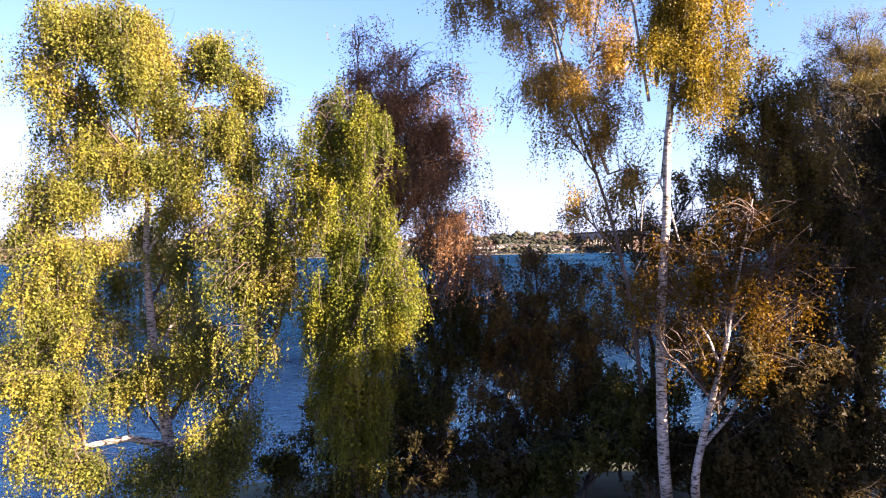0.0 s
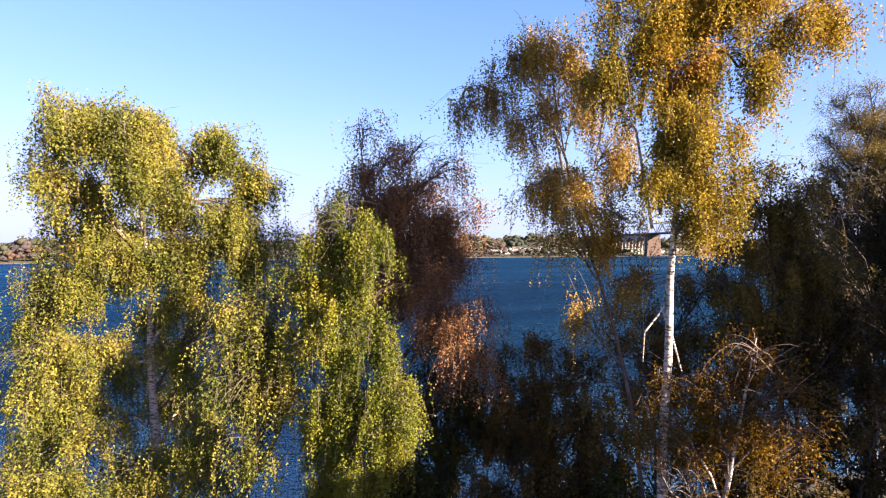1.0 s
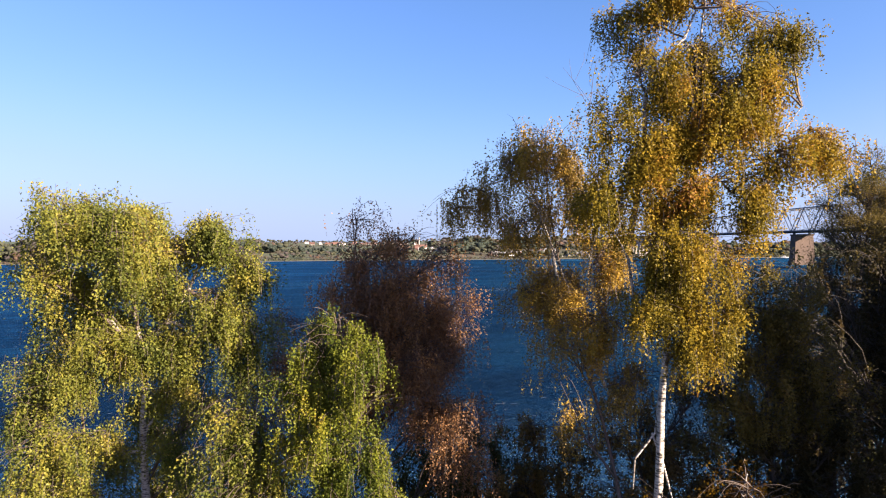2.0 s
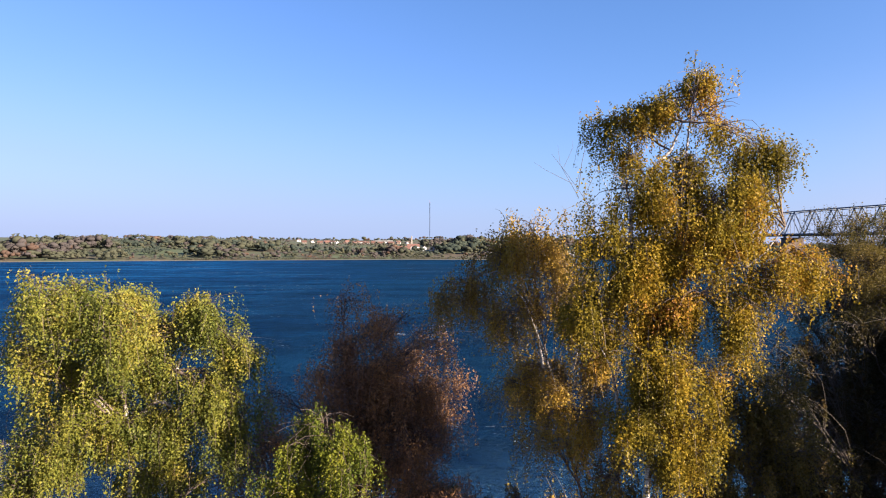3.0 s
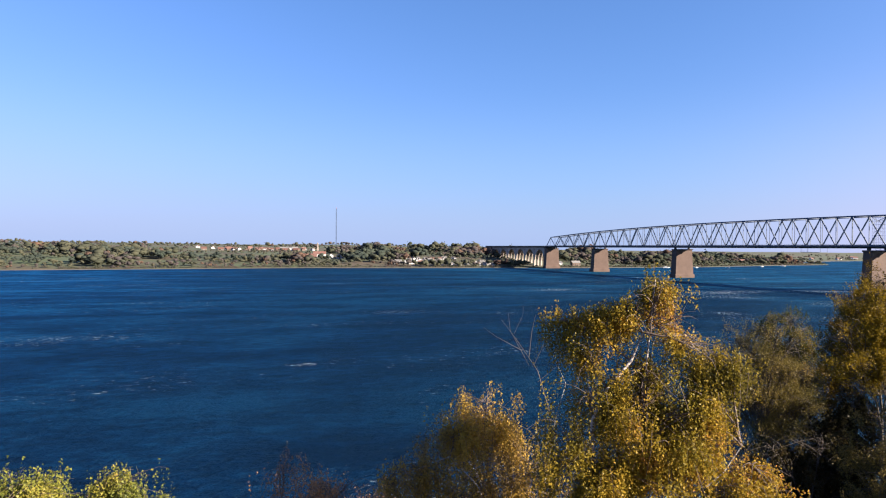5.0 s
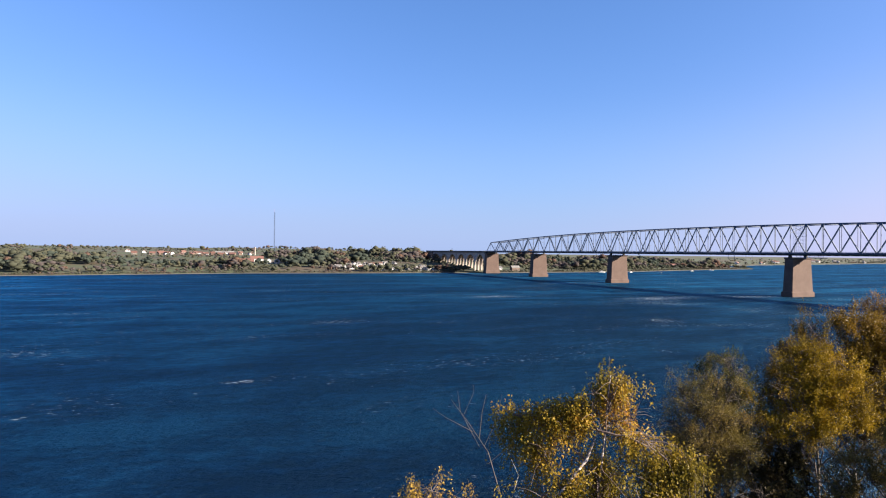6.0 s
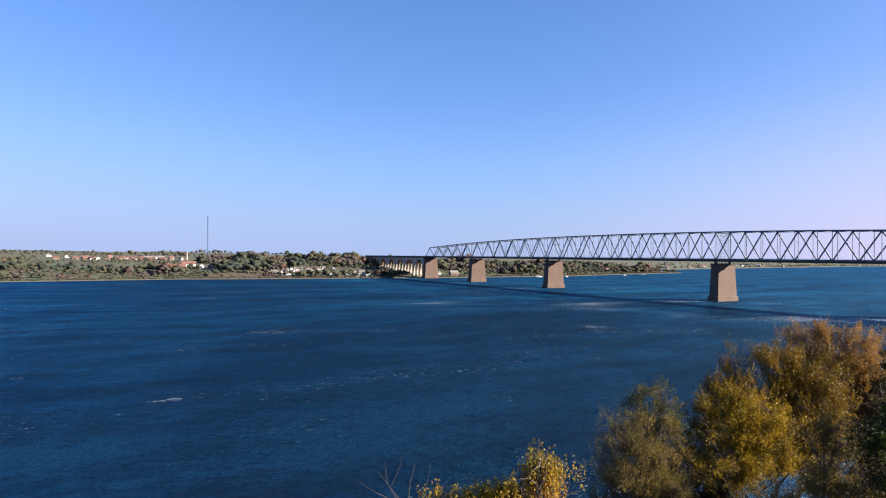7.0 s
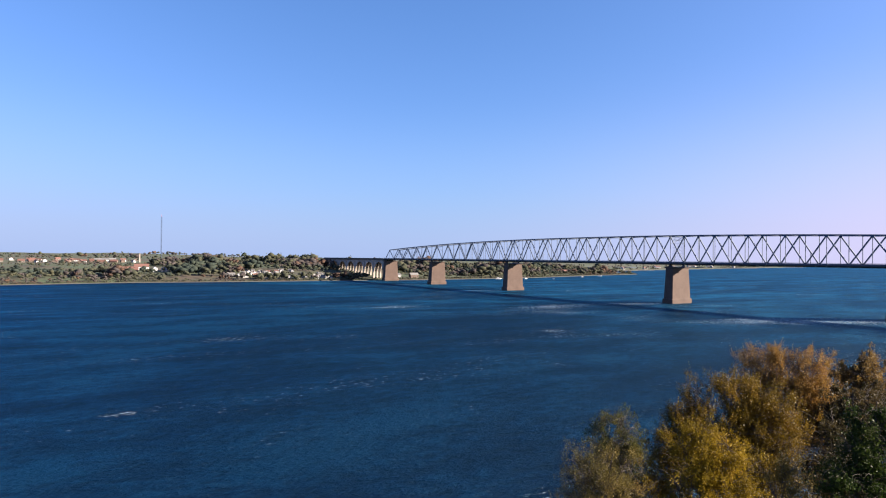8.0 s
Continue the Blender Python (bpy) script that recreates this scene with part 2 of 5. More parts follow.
ripple = n.new("ShaderNodeMix")
ripple.inputs[0].default_value = 0.33
l.new(tonemix.outputs[0], ripple.inputs[2])
l.new(swell.outputs[0], ripple.inputs[3])
l.new(ripple.outputs[0], tone.inputs[0])
caps = noise_node(n, l, 1.0, 6, stretched(n, l, 1.0, 0.45, 1, rot=0.35), 0.62)
where = noise_node(n, l, 0.018, 4, stretched(n, l, 1.5, 0.6, 1, rot=0.3))
mulc = n.new("ShaderNodeMath")
mulc.operation = "MULTIPLY"
l.new(caps.outputs[0], mulc.inputs[0])
even = n.new("ShaderNodeMath")
even.operation = "MULTIPLY_ADD"
even.inputs[1].default_value, even.inputs[2].default_value = 0.46, 0.26
l.new(where.outputs[0], even.inputs[0])
l.new(even.outputs[0], mulc.inputs[1])
# a foaming line of the current along the near side of the bridge
pos = n.new("ShaderNodeSeparateXYZ")
l.new(v, pos.inputs[0])


def calc(op, p, q, r=None):
    k = n.new("ShaderNodeMath")
    k.operation = op
    for at, val in enumerate((p, q, r)):
        if isinstance(val, (int, float)):
            k.inputs[at].default_value = val
        elif val is not None:
            l.new(val, k.inputs[at])
    return k.outputs[0]


def wake(x0, slope, wide, length, amount):
    """Broken foam that the current drags from a pier, soft at its sides and its end."""
    line = calc("MULTIPLY_ADD", pos.outputs[1], slope, x0)
    wavy = calc("MULTIPLY_ADD", swell.outputs[0], 26.0, -13.0)
    off = calc("ABSOLUTE", calc("ADD", calc("SUBTRACT", pos.outputs[0], line), wavy), 0.0)
    near = calc("SUBTRACT", 1.0, calc("MINIMUM", calc("DIVIDE", off, wide), 1.0))
    rise = calc("MINIMUM", calc("MAXIMUM", calc("DIVIDE", calc("SUBTRACT", -8.0, pos.outputs[1]), 8.0), 0.0), 1.0)
    fall = calc("MINIMUM", calc("MAXIMUM", calc("DIVIDE", calc("ADD", pos.outputs[1], length), 60.0), 0.0), 1.0)
    return calc("MULTIPLY", calc("MULTIPLY", near, calc("MULTIPLY", rise, fall)), amount)


eddy = calc("ADD", wake(690, 0.42, 48.0, 190, 0.080), wake(520, 0.05, 34.0, 190, 0.074))
eddy = calc("ADD", eddy, calc("ADD", wake(303, 0.05, 16.0, 130, 0.07), wake(138, 0.05, 12.0, 100, 0.07)))


def patch(x, y, wide, long, amount):
    """A breaking crest or a curl of foam."""
    dx = calc("DIVIDE", calc("SUBTRACT", pos.outputs[0], x), wide)
    dy = calc("DIVIDE", calc("SUBTRACT", pos.outputs[1], y), long)
    away = calc("SQRT", calc("MULTIPLY_ADD", dx, dx, calc("MULTIPLY", dy, dy)), 0.0)
    return calc("MULTIPLY", calc("SUBTRACT", 1.0, calc("MINIMUM", away, 1.0)), amount)


for x, y, wide, long, amount in ((720, -423, 2.4, 7.5, 0.115), (714, -290, 9.0, 9.0, 0.085), (633, -224, 16.0, 14.0, 0.07), (600, -372, 12.0, 34.0, 0.056), (468, -240, 10.0, 40.0, 0.06), (527, -482, 5.0, 46.0, 0.056), (560, -150, 26.0, 40.0, 0.056)):
    eddy = calc("ADD", eddy, patch(x, y, wide, long, amount))
mixed = calc("ADD", mulc.outputs[0], eddy)
foam = ramp(n, [(0.0, (0, 0, 0)), (0.328, (0, 0, 0)), (0.41, (1, 1, 1))])
l.new(mixed, foam.inputs[0])
fm = n.new("ShaderNodeMix")
fm.data_type = "RGBA"
l.new(foam.outputs[0], fm.inputs[0])
# greener current by the bridge; paler, darker reaches are light put into colour
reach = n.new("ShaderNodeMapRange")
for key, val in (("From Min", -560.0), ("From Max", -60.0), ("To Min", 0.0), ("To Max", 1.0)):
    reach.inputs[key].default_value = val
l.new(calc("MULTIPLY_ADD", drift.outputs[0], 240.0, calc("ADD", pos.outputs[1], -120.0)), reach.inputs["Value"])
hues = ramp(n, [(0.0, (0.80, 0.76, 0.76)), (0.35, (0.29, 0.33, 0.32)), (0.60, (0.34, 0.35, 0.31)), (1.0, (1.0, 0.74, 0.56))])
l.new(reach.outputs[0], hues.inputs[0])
hue_light = n.new("ShaderNodeMix")
hue_light.data_type, hue_light.blend_type = "RGBA", "MULTIPLY"
hue_light.inputs[0].default_value = 1.0
# far water catches more light; this brightening is put into the colour
lit_far = n.new("ShaderNodeMapRange")
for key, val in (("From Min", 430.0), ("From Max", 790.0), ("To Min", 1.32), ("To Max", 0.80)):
    lit_far.inputs[key].default_value = val
l.new(pos.outputs[0], lit_far.inputs["Value"])
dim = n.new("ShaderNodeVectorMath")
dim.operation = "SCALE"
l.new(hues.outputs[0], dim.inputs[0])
l.new(lit_far.outputs[0], dim.inputs["Scale"])
l.new(dim.outputs[0], hue_light.inputs[7])
l.new(tone.outputs[0], hue_light.inputs[6])
l.new(hue_light.outputs[2], fm.inputs[6])
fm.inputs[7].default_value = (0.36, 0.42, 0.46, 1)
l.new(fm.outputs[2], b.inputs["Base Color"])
rr = n.new("ShaderNodeMath")
rr.operation = "MULTIPLY_ADD"
rr.inputs[1].default_value, rr.inputs[2].default_value = 0.5, 0.22
l.new(foam.outputs[0], rr.inputs[0])
l.new(rr.outputs[0], b.inputs["Roughness"])
b.inputs["Specular IOR Level"].default_value = 0.0
b1 = bump(n, l, b, swell.outputs[0], 1.0, 3.0)
b2 = n.new("ShaderNodeBump")
b2.inputs["Strength"].default_value, b2.inputs["Distance"].default_value = 1.0, 2.0
l.new(chop.outputs[0], b2.inputs["Height"])
l.new(b1.outputs[0], b2.inputs["Normal"])
fine = noise_node(n, l, 1.5, 4, stretched(n, l, 1.0, 0.5, 1, rot=0.55), 0.6)
b3 = n.new("ShaderNodeBump")
b3.inputs["Strength"].default_value, b3.inputs["Distance"].default_value = 1.0, 0.8
l.new(fine.outputs[0], b3.inputs["Height"])
l.new(b2.outputs[0], b3.inputs["Normal"])
l.new(b3.outputs[0], b.inputs["Normal"])
# steep chop shows the eye little of the low sky, so the gloss stays weak but in the lee of the near bank
gloss = n.new("ShaderNodeBsdfGlossy")
gloss.inputs["Roughness"].default_value = 0.25
# blue of the high sky, painted into the reflection's colour
gloss.inputs["Color"].default_value = (0.38, 0.77, 1.0, 1)
l.new(b3.outputs[0], gloss.inputs["Normal"])
fres = n.new("ShaderNodeFresnel")
fres.inputs["IOR"].default_value = 1.33
l.new(b3.outputs[0], fres.inputs["Normal"])
sheen = n.new("ShaderNodeMixShader")
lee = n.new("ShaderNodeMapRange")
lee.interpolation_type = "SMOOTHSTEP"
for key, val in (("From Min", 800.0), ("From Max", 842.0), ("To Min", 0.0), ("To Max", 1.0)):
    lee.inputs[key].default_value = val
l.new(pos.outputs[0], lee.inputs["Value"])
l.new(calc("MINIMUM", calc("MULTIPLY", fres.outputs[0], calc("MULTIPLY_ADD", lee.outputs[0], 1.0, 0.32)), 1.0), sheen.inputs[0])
l.new(b.outputs[0], sheen.inputs[1])
l.new(gloss.outputs[0], sheen.inputs[2])
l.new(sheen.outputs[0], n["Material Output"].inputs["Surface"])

# grass, soil and a stony strip along the water
GROUND, n, l, b = material("ground_cover", 0.95)
v = stretched(n, l, 1, 1, 1)
fields, tufts = noise_node(n, l, 0.008, 4, v), noise_node(n, l, 0.6, 6, v)
grass = ramp(n, [(0.35, (0.0608, 0.0426, 0.0219)), (0.46, (0.0480, 0.0500, 0.0200)), (0.58, (0.0420, 0.0680, 0.0230)), (0.7, (0.0730, 0.0547, 0.0274))])
l.new(fields.outputs[0], grass.inputs[0])
soil = ramp(n, [(0.3, (0.35, 0.35, 0.35)), (0.65, (1, 1, 1))])
l.new(tufts.outputs[0], soil.inputs[0])
gm = n.new("ShaderNodeMix")
gm.data_type, gm.blend_type = "RGBA", "MULTIPLY"
gm.inputs[0].default_value = 0.8
l.new(grass.outputs[0], gm.inputs[6])
l.new(soil.outputs[0], gm.inputs[7])
geo = n.new("ShaderNodeNewGeometry")
sep = n.new("ShaderNodeSeparateXYZ")
l.new(geo.outputs["Position"], sep.inputs[0])
beach = ramp(n, [(0.0, (0, 0, 0)), (0.38, (0, 0, 0)), (0.58, (1, 1, 1))])
hz = n.new("ShaderNodeMath")
hz.operation = "MULTIPLY"
hz.inputs[1].default_value = 0.9
l.new(sep.outputs[2], hz.inputs[0])
l.new(hz.outputs[0], beach.inputs[0])
sand = ramp(n, [(0.3, (0.0547, 0.0456, 0.0365)), (0.7, (0.1216, 0.1064, 0.0882))])
l.new(tufts.outputs[0], sand.inputs[0])
gs = n.new("ShaderNodeMix")
gs.data_type = "RGBA"
l.new(beach.outputs[0], gs.inputs[0])
l.new(sand.outputs[0], gs.inputs[6])
l.new(gm.outputs[2], gs.inputs[7])
l.new(gs.outputs[2], b.inputs["Base Color"])
bump(n, l, b, tufts.outputs[0], 0.6, 0.3)


# ---- mesh helpers ----
def link(name, me, mat, parent=None, label="", kind=""):
    if mat:
        me.materials.append(mat)
    ob = new(name, me)
    if parent:
        ob.parent = parent
    return tagged(ob, label, kind=kind)


def part(name, bm, mat, parent=None, label=""):
    me = bpy.data.meshes.new(name)
    bm.to_mesh(me)
    bm.free()
    return link(name, me, mat, parent, label)


def quads(name, V, Q, mat, parent=None, label="", kind="", smooth=False):
    """A mesh from an array of corners and an array of faces with equally many corners."""
    me = bpy.data.meshes.new(name)
    V, Q = np.asarray(V, np.float32), np.asarray(Q, np.int32)
    me.vertices.add(len(V))
    me.vertices.foreach_set("co", V.ravel())
    me.loops.add(Q.size)
    me.loops.foreach_set("vertex_index", Q.ravel())
    me.polygons.add(len(Q))
    me.polygons.foreach_set("loop_start", np.arange(0, Q.size, Q.shape[1], dtype=np.int32))
    me.update(calc_edges=True)
    if smooth:
        me.polygons.foreach_set("use_smooth", np.ones(len(Q), bool))
    return link(name, me, mat, parent, label, kind)


def box(bm, x0, x1, y0, y1, z0, z1, bevel=0.0):
    vs = bmesh.ops.create_cube(bm, size=1, matrix=Matrix.Translation(((x0 + x1) / 2, (y0 + y1) / 2, (z0 + z1) / 2)) @ Matrix.Diagonal((x1 - x0, y1 - y0, z1 - z0, 1)))["verts"]
    if bevel:
        bmesh.ops.bevel(bm, geom=list({e for w in vs for e in w.link_edges}), offset=bevel, segments=1, affect="EDGES")


def box_mesh(name, x0, x1, y0, y1, z0, z1, bevel=0.0):
    bm = bmesh.new()
    box(bm, x0, x1, y0, y1, z0, z1, bevel)
    me = bpy.data.meshes.new(name)
    bm.to_mesh(me)
    bm.free()
    return me


def prism(bm, low, high, z0, z1):
    """A solid between two outlines of equally many corners."""
    a = [bm.verts.new((x, y, z0)) for x, y in low]
    c = [bm.verts.new((x, y, z1)) for x, y in high]
    k = len(a)
    bm.faces.new(a[::-1])
    bm.faces.new(c)
    for i in range(k):
        bm.faces.new((a[i], a[(i + 1) % k], c[(i + 1) % k], c[i]))


def beam(bm, p, q, w, h):
    """A square bar from p to q."""
    p, q = Vector(p), Vector(q)
    m = (q - p).to_track_quat("Z", "Y").to_matrix().to_4x4()
    m.translation = (p + q) / 2
    bmesh.ops.create_cube(bm, size=1, matrix=m @ Matrix.Diagonal((w, h, (q - p).length, 1)))


def tubes(paths, sides=5):
    """Tapered tubes along paths, each a list of (place, radius). Returns corners and faces."""
    V, Q, base = [], [], 0
    ang = np.arange(sides) * 2 * math.pi / sides
    for path in paths:
        P = np.array([q[0] for q in path], float)
        rad = np.array([q[1] for q in path], float)
        d = np.gradient(P, axis=0)
        d /= np.linalg.norm(d, axis=1)[:, None] + 1e-9
        ref = np.where(np.abs(d[:, 2:3]) > 0.9, np.array([[1.0, 0, 0]]), np.array([[0, 0, 1.0]]))
        u = np.cross(d, ref)
        u /= np.linalg.norm(u, axis=1)[:, None] + 1e-9
        w = np.cross(d, u)
        ring = P[:, None, :] + rad[:, None, None] * (np.cos(ang)[None, :, None] * u[:, None, :] + np.sin(ang)[None, :, None] * w[:, None, :])
        V.append(ring.reshape(-1, 3))
        k = len(P)
        i, j = np.meshgrid(np.arange(k - 1), np.arange(sides), indexing="ij")
        a = base + i * sides + j
        c = base + i * sides + (j + 1) % sides
        Q.append(np.stack([a, c, c + sides, a + sides], -1).reshape(-1, 4))
        base += k * sides
    return np.concatenate(V), np.concatenate(Q)


# ---- land and water ----
def steps(stops, x):
    return float(np.interp(x, [s[0] for s in stops], [s[1] for s in stops]))


FAR_SHORE = [(-4500, 900), (-1500, 330), (-780, 88), (-675, 52), (-490, 12), (-360, -20), (-200, -12), (-100, -14), (60, -8), (180, -26), (320, -52), (550, -140), (740, -195), (775, -420), (1574, -700), (3017, -1150), (4500, -1500)]
NEAR_SHORE = [(-4500, 700), (-900, 842), (-520, 850), (-447, 849), (-400, 843), (-360, 836), (-100, 812), (0, 806), (200, 815), (800, 950), (4500, 1700)]


HILLS = [(-1200, 27), (-650, 25), (-520, 23), (-350, 22), (-250, 24), (-100, 29), (50, 25), (300, 15), (700, 10), (760, 5), (1600, 7), (4500, 10)]


def height(x, y):
    d = steps(FAR_SHORE, y) - x
    if d > 0:
        h = 0.3 + 1.3 * min(d / 14, 1) + steps(HILLS, y) * (1 - math.exp(-max(d - 14, 0) / 290)) + 0.004 * d
        return h + 3.0 * noise.noise((x * 0.006, y * 0.006, 3)) * min(d / 120, 1)
    e = x - steps(NEAR_SHORE, y)
    if e > 0:
        h = 0.3 + 4.4 * (1 - math.exp(-e / 13)) + 0.02 * min(e, 400)
        return h + 0.35 * noise.noise((x * 0.12, y * 0.12, 7)) * min(e / 6, 1)
    return -0.2 - 6 * (1 - math.exp(max(d, e) / 25))


def sheet(name, xs, ys, zfun, mat, label, category):
    X, Y = np.meshgrid(xs, ys, indexing="ij")
    Z = np.array([[zfun(x, y) for y in ys] for x in xs])
    a, c = len(xs), len(ys)
    i, j = np.meshgrid(np.arange(a - 1), np.arange(c - 1), indexing="ij")
    k = i * c + j
    ob = quads(name, np.stack([X, Y, Z], -1).reshape(-1, 3), np.stack([k, k + c, k + c + 1, k + 1], -1).reshape(-1, 4), mat, smooth=True)
    return tagged(ob, label, category, kind="structure")


xs = np.concatenate([np.linspace(-4000, -800, 26), np.linspace(-780, -260, 27), np.linspace(-252, 110, 92), np.linspace(130, 800, 12), np.linspace(806, 830, 8), np.linspace(832, 910, 53), np.linspace(930, 5000, 20)])
ys = np.concatenate([np.linspace(-4600, -1000, 22), np.linspace(-980, -520, 24), np.linspace(-510, -360, 61), np.linspace(-350, 800, 78), np.linspace(830, 4600, 30)])
sheet("ground", xs, ys, height, GROUND, "grassy land with stony shores sloping under the water", "ground")
wx = np.concatenate([np.linspace(-4000, 700, 30), np.linspace(720, 900, 10), np.linspace(1000, 5000, 8)])
sheet("water", wx, np.linspace(-4600, 4600, 60), lambda x, y: 0.0, WATER, "choppy dark blue strait with scattered whitecaps", "water")


# ---- steel truss bridge on five tall piers, with a concrete arch viaduct on the far side ----
PIERS = [0.0, 137.5, 302.5, 522.5, 687.5, 825.0]
PANEL, HALF, Z_LOW = 13.75, 8.2, 32.6


def z_top(x):
    return 54.9 - 9.7 * (abs(x - 412.5) / 404) ** 2.2


bridge = tagged(new("truss_bridge"), "long grey steel truss bridge on tall brown concrete piers", "bridge")


def member(name, p, q, w, h, mat=STEEL):
    bm = bmesh.new()
    beam(bm, p, q, w, h)
    return part(name, bm, mat, bridge)


def pier(x):
    holder = new("pier")
    holder.parent = bridge
    holder.location = (x, 0, 0)

    def outline(a, c, cut):
        return [(-a + cut, -c), (a - cut, -c), (a, -c + cut), (a, c - cut), (a - cut, c), (-a + cut, c), (-a, c - cut), (-a, -c + cut)]

    bm = bmesh.new()
    prism(bm, outline(5.1, 11.9, 0.4), outline(5.1, 11.9, 0.4), -6.5, 3.4)
    prism(bm, outline(5.1, 11.9, 0.4), outline(4.6, 11.3, 0.4), 3.4, 3.9)
    part("plinth", bm, CONCRETE, holder, "stained concrete base of a bridge pier")
    bm = bmesh.new()
    prism(bm, outline(4.3, 10.9, 0.3), outline(3.6, 9.6, 0.3), 3.9, 28.0)
    part("shaft", bm, CONCRETE, holder, "tapered brown concrete pier shaft")
    bm = bmesh.new()
    prism(bm, outline(3.6, 9.6, 0.3), outline(4.1, 10.2, 0.3), 28.0, 28.7)
    prism(bm, outline(4.1, 10.2, 0.3), outline(4.1, 10.2, 0.3), 28.7, 29.6)
    part("pier_cap", bm, CONCRETE, holder)
    for s in (-1, 1):
        me = box_mesh("bearing", -1.2, 1.2, s * HALF - 0.8, s * HALF + 0.8, 29.6, 31.4, 0.15)
        link("bearing", me, DECKING, holder)
    return holder


for x in PIERS:
    pier(x)

nodes_x = [i * PANEL for i in range(61)]
for s in (-1, 1):
    y = s * HALF
    for i, x in enumerate(nodes_x[:-1]):
        x2 = nodes_x[i + 1]
        if i == 0 or i == 59:
            pass
        else:
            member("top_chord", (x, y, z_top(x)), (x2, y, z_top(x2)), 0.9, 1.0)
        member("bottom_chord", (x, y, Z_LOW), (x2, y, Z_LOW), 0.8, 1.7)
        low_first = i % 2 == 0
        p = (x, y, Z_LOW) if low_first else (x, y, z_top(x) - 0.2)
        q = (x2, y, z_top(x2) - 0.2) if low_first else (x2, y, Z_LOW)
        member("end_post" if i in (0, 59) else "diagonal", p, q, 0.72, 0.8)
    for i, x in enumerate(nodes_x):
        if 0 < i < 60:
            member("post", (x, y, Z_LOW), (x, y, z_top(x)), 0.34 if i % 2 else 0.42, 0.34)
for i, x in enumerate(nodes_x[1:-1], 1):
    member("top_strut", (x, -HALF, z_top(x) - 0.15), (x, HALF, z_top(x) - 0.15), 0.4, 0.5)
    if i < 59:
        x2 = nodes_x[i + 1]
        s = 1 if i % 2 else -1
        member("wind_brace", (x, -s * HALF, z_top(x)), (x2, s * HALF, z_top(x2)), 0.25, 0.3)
# sway bracing over the piers
for x in PIERS[1:-1]:
    for s in (-1, 1):
        member("sway_brace", (x, -s * HALF, z_top(x) - 0.4), (x, s * HALF, z_top(x) - 6.5), 0.3, 0.3)

bm = bmesh.new()
box(bm, -2, 827, -10.2, 10.2, 31.9, 32.35)
for k in range(121):
    box(bm, k * PANEL / 2 - 0.25, k * PANEL / 2 + 0.25, -10.0, 10.0, 31.0, 31.9)
for y in (-6, -3, 0, 3, 6):
    box(bm, -2, 827, y - 0.15, y + 0.15, 31.2, 31.9)
part("deck", bm, DECKING, bridge, "dark steel bridge deck with cross girders")
bm = bmesh.new()
box(bm, -2, 827, -3.0, 6.9, 32.35, 32.5)
part("roadway", bm, ASPHALT, bridge, "asphalt roadway between the trusses")
for s in (-1, 1):
    bm = bmesh.new()
    for z in (32.9, 33.4, 33.9):
        box(bm, -2, 827, s * 10.1 - 0.05, s * 10.1 + 0.05, z - 0.05, z + 0.05)
    for k in range(414):
        box(bm, k * 2 - 0.05, k * 2 + 0.05, s * 10.1 - 0.05, s * 10.1 + 0.05, 32.35, 33.9)
    part("railing", bm, STEEL, bridge, "thin steel railing along the deck")
# catenary masts for the railway inside the truss
for k in range(15):
    x = 30 + k * 55
    bm = bmesh.new()
    beam(bm, (x, -6.6, 32.3), (x, -6.6, 40.0), 0.3, 0.3)
    beam(bm, (x, -6.6, 39.5), (x, -2.6, 39.5), 0.22, 0.22)
    beam(bm, (x, -6.6, 37.8), (x, -2.6, 39.0), 0.15, 0.15)
    part("catenary_mast", bm, STEEL, bridge)
# sheeted scaffold round one panel over the third pier, and inspection platforms under the deck
bm = bmesh.new()
for x in np.linspace(526, 535, 4):
    for y in (-9.4, -7.2):
        beam(bm, (x, y, 33.4), (x, y, 53.6), 0.09, 0.09)
for z in np.linspace(35, 53, 8):
    for y in (-9.4, -7.2):
        beam(bm, (526, y, z), (535, y, z), 0.08, 0.08)
for z in np.linspace(35, 50, 6):
    beam(bm, (526, -9.4, z), (529, -9.4, z + 2.5), 0.08, 0.08)
    beam(bm, (535, -9.4, z), (532, -9.4, z + 2.5), 0.08, 0.08)
part("scaffold", bm, STEEL, bridge, "thin scaffold poles on the truss above a pier")
for x, w in ((540, 22), (318, 18), (150, 14)):
    bm = bmesh.new()
    box(bm, x - w / 2, x + w / 2, -9.8, -5.2, 29.2, 29.75)
    for k in range(7):
        beam(bm, (x - w / 2 + k * w / 6, -9.7, 29.7), (x - w / 2 + k * w / 6, -9.7, 31.2), 0.12, 0.12)
    box(bm, x - w / 2, x + w / 2, -9.75, -9.65, 30.6, 30.72)
    part("inspection_platform", bm, STEEL, bridge, "hanging inspection walkway under the deck")
bm = bmesh.new()
box(bm, 464, 471, -10, 10, 27.6, 27.9)
box(bm, 464, 471, -10.1, -9.9, 28.6, 28.75)
for y in (-9.8, 9.8):
    for x in (464.2, 470.8):
        beam(bm, (x, y, 27.7), (x, y, 32.0), 0.2, 0.2)
part("inspection_gantry", bm, STEEL, bridge, "travelling gantry hung under the deck")

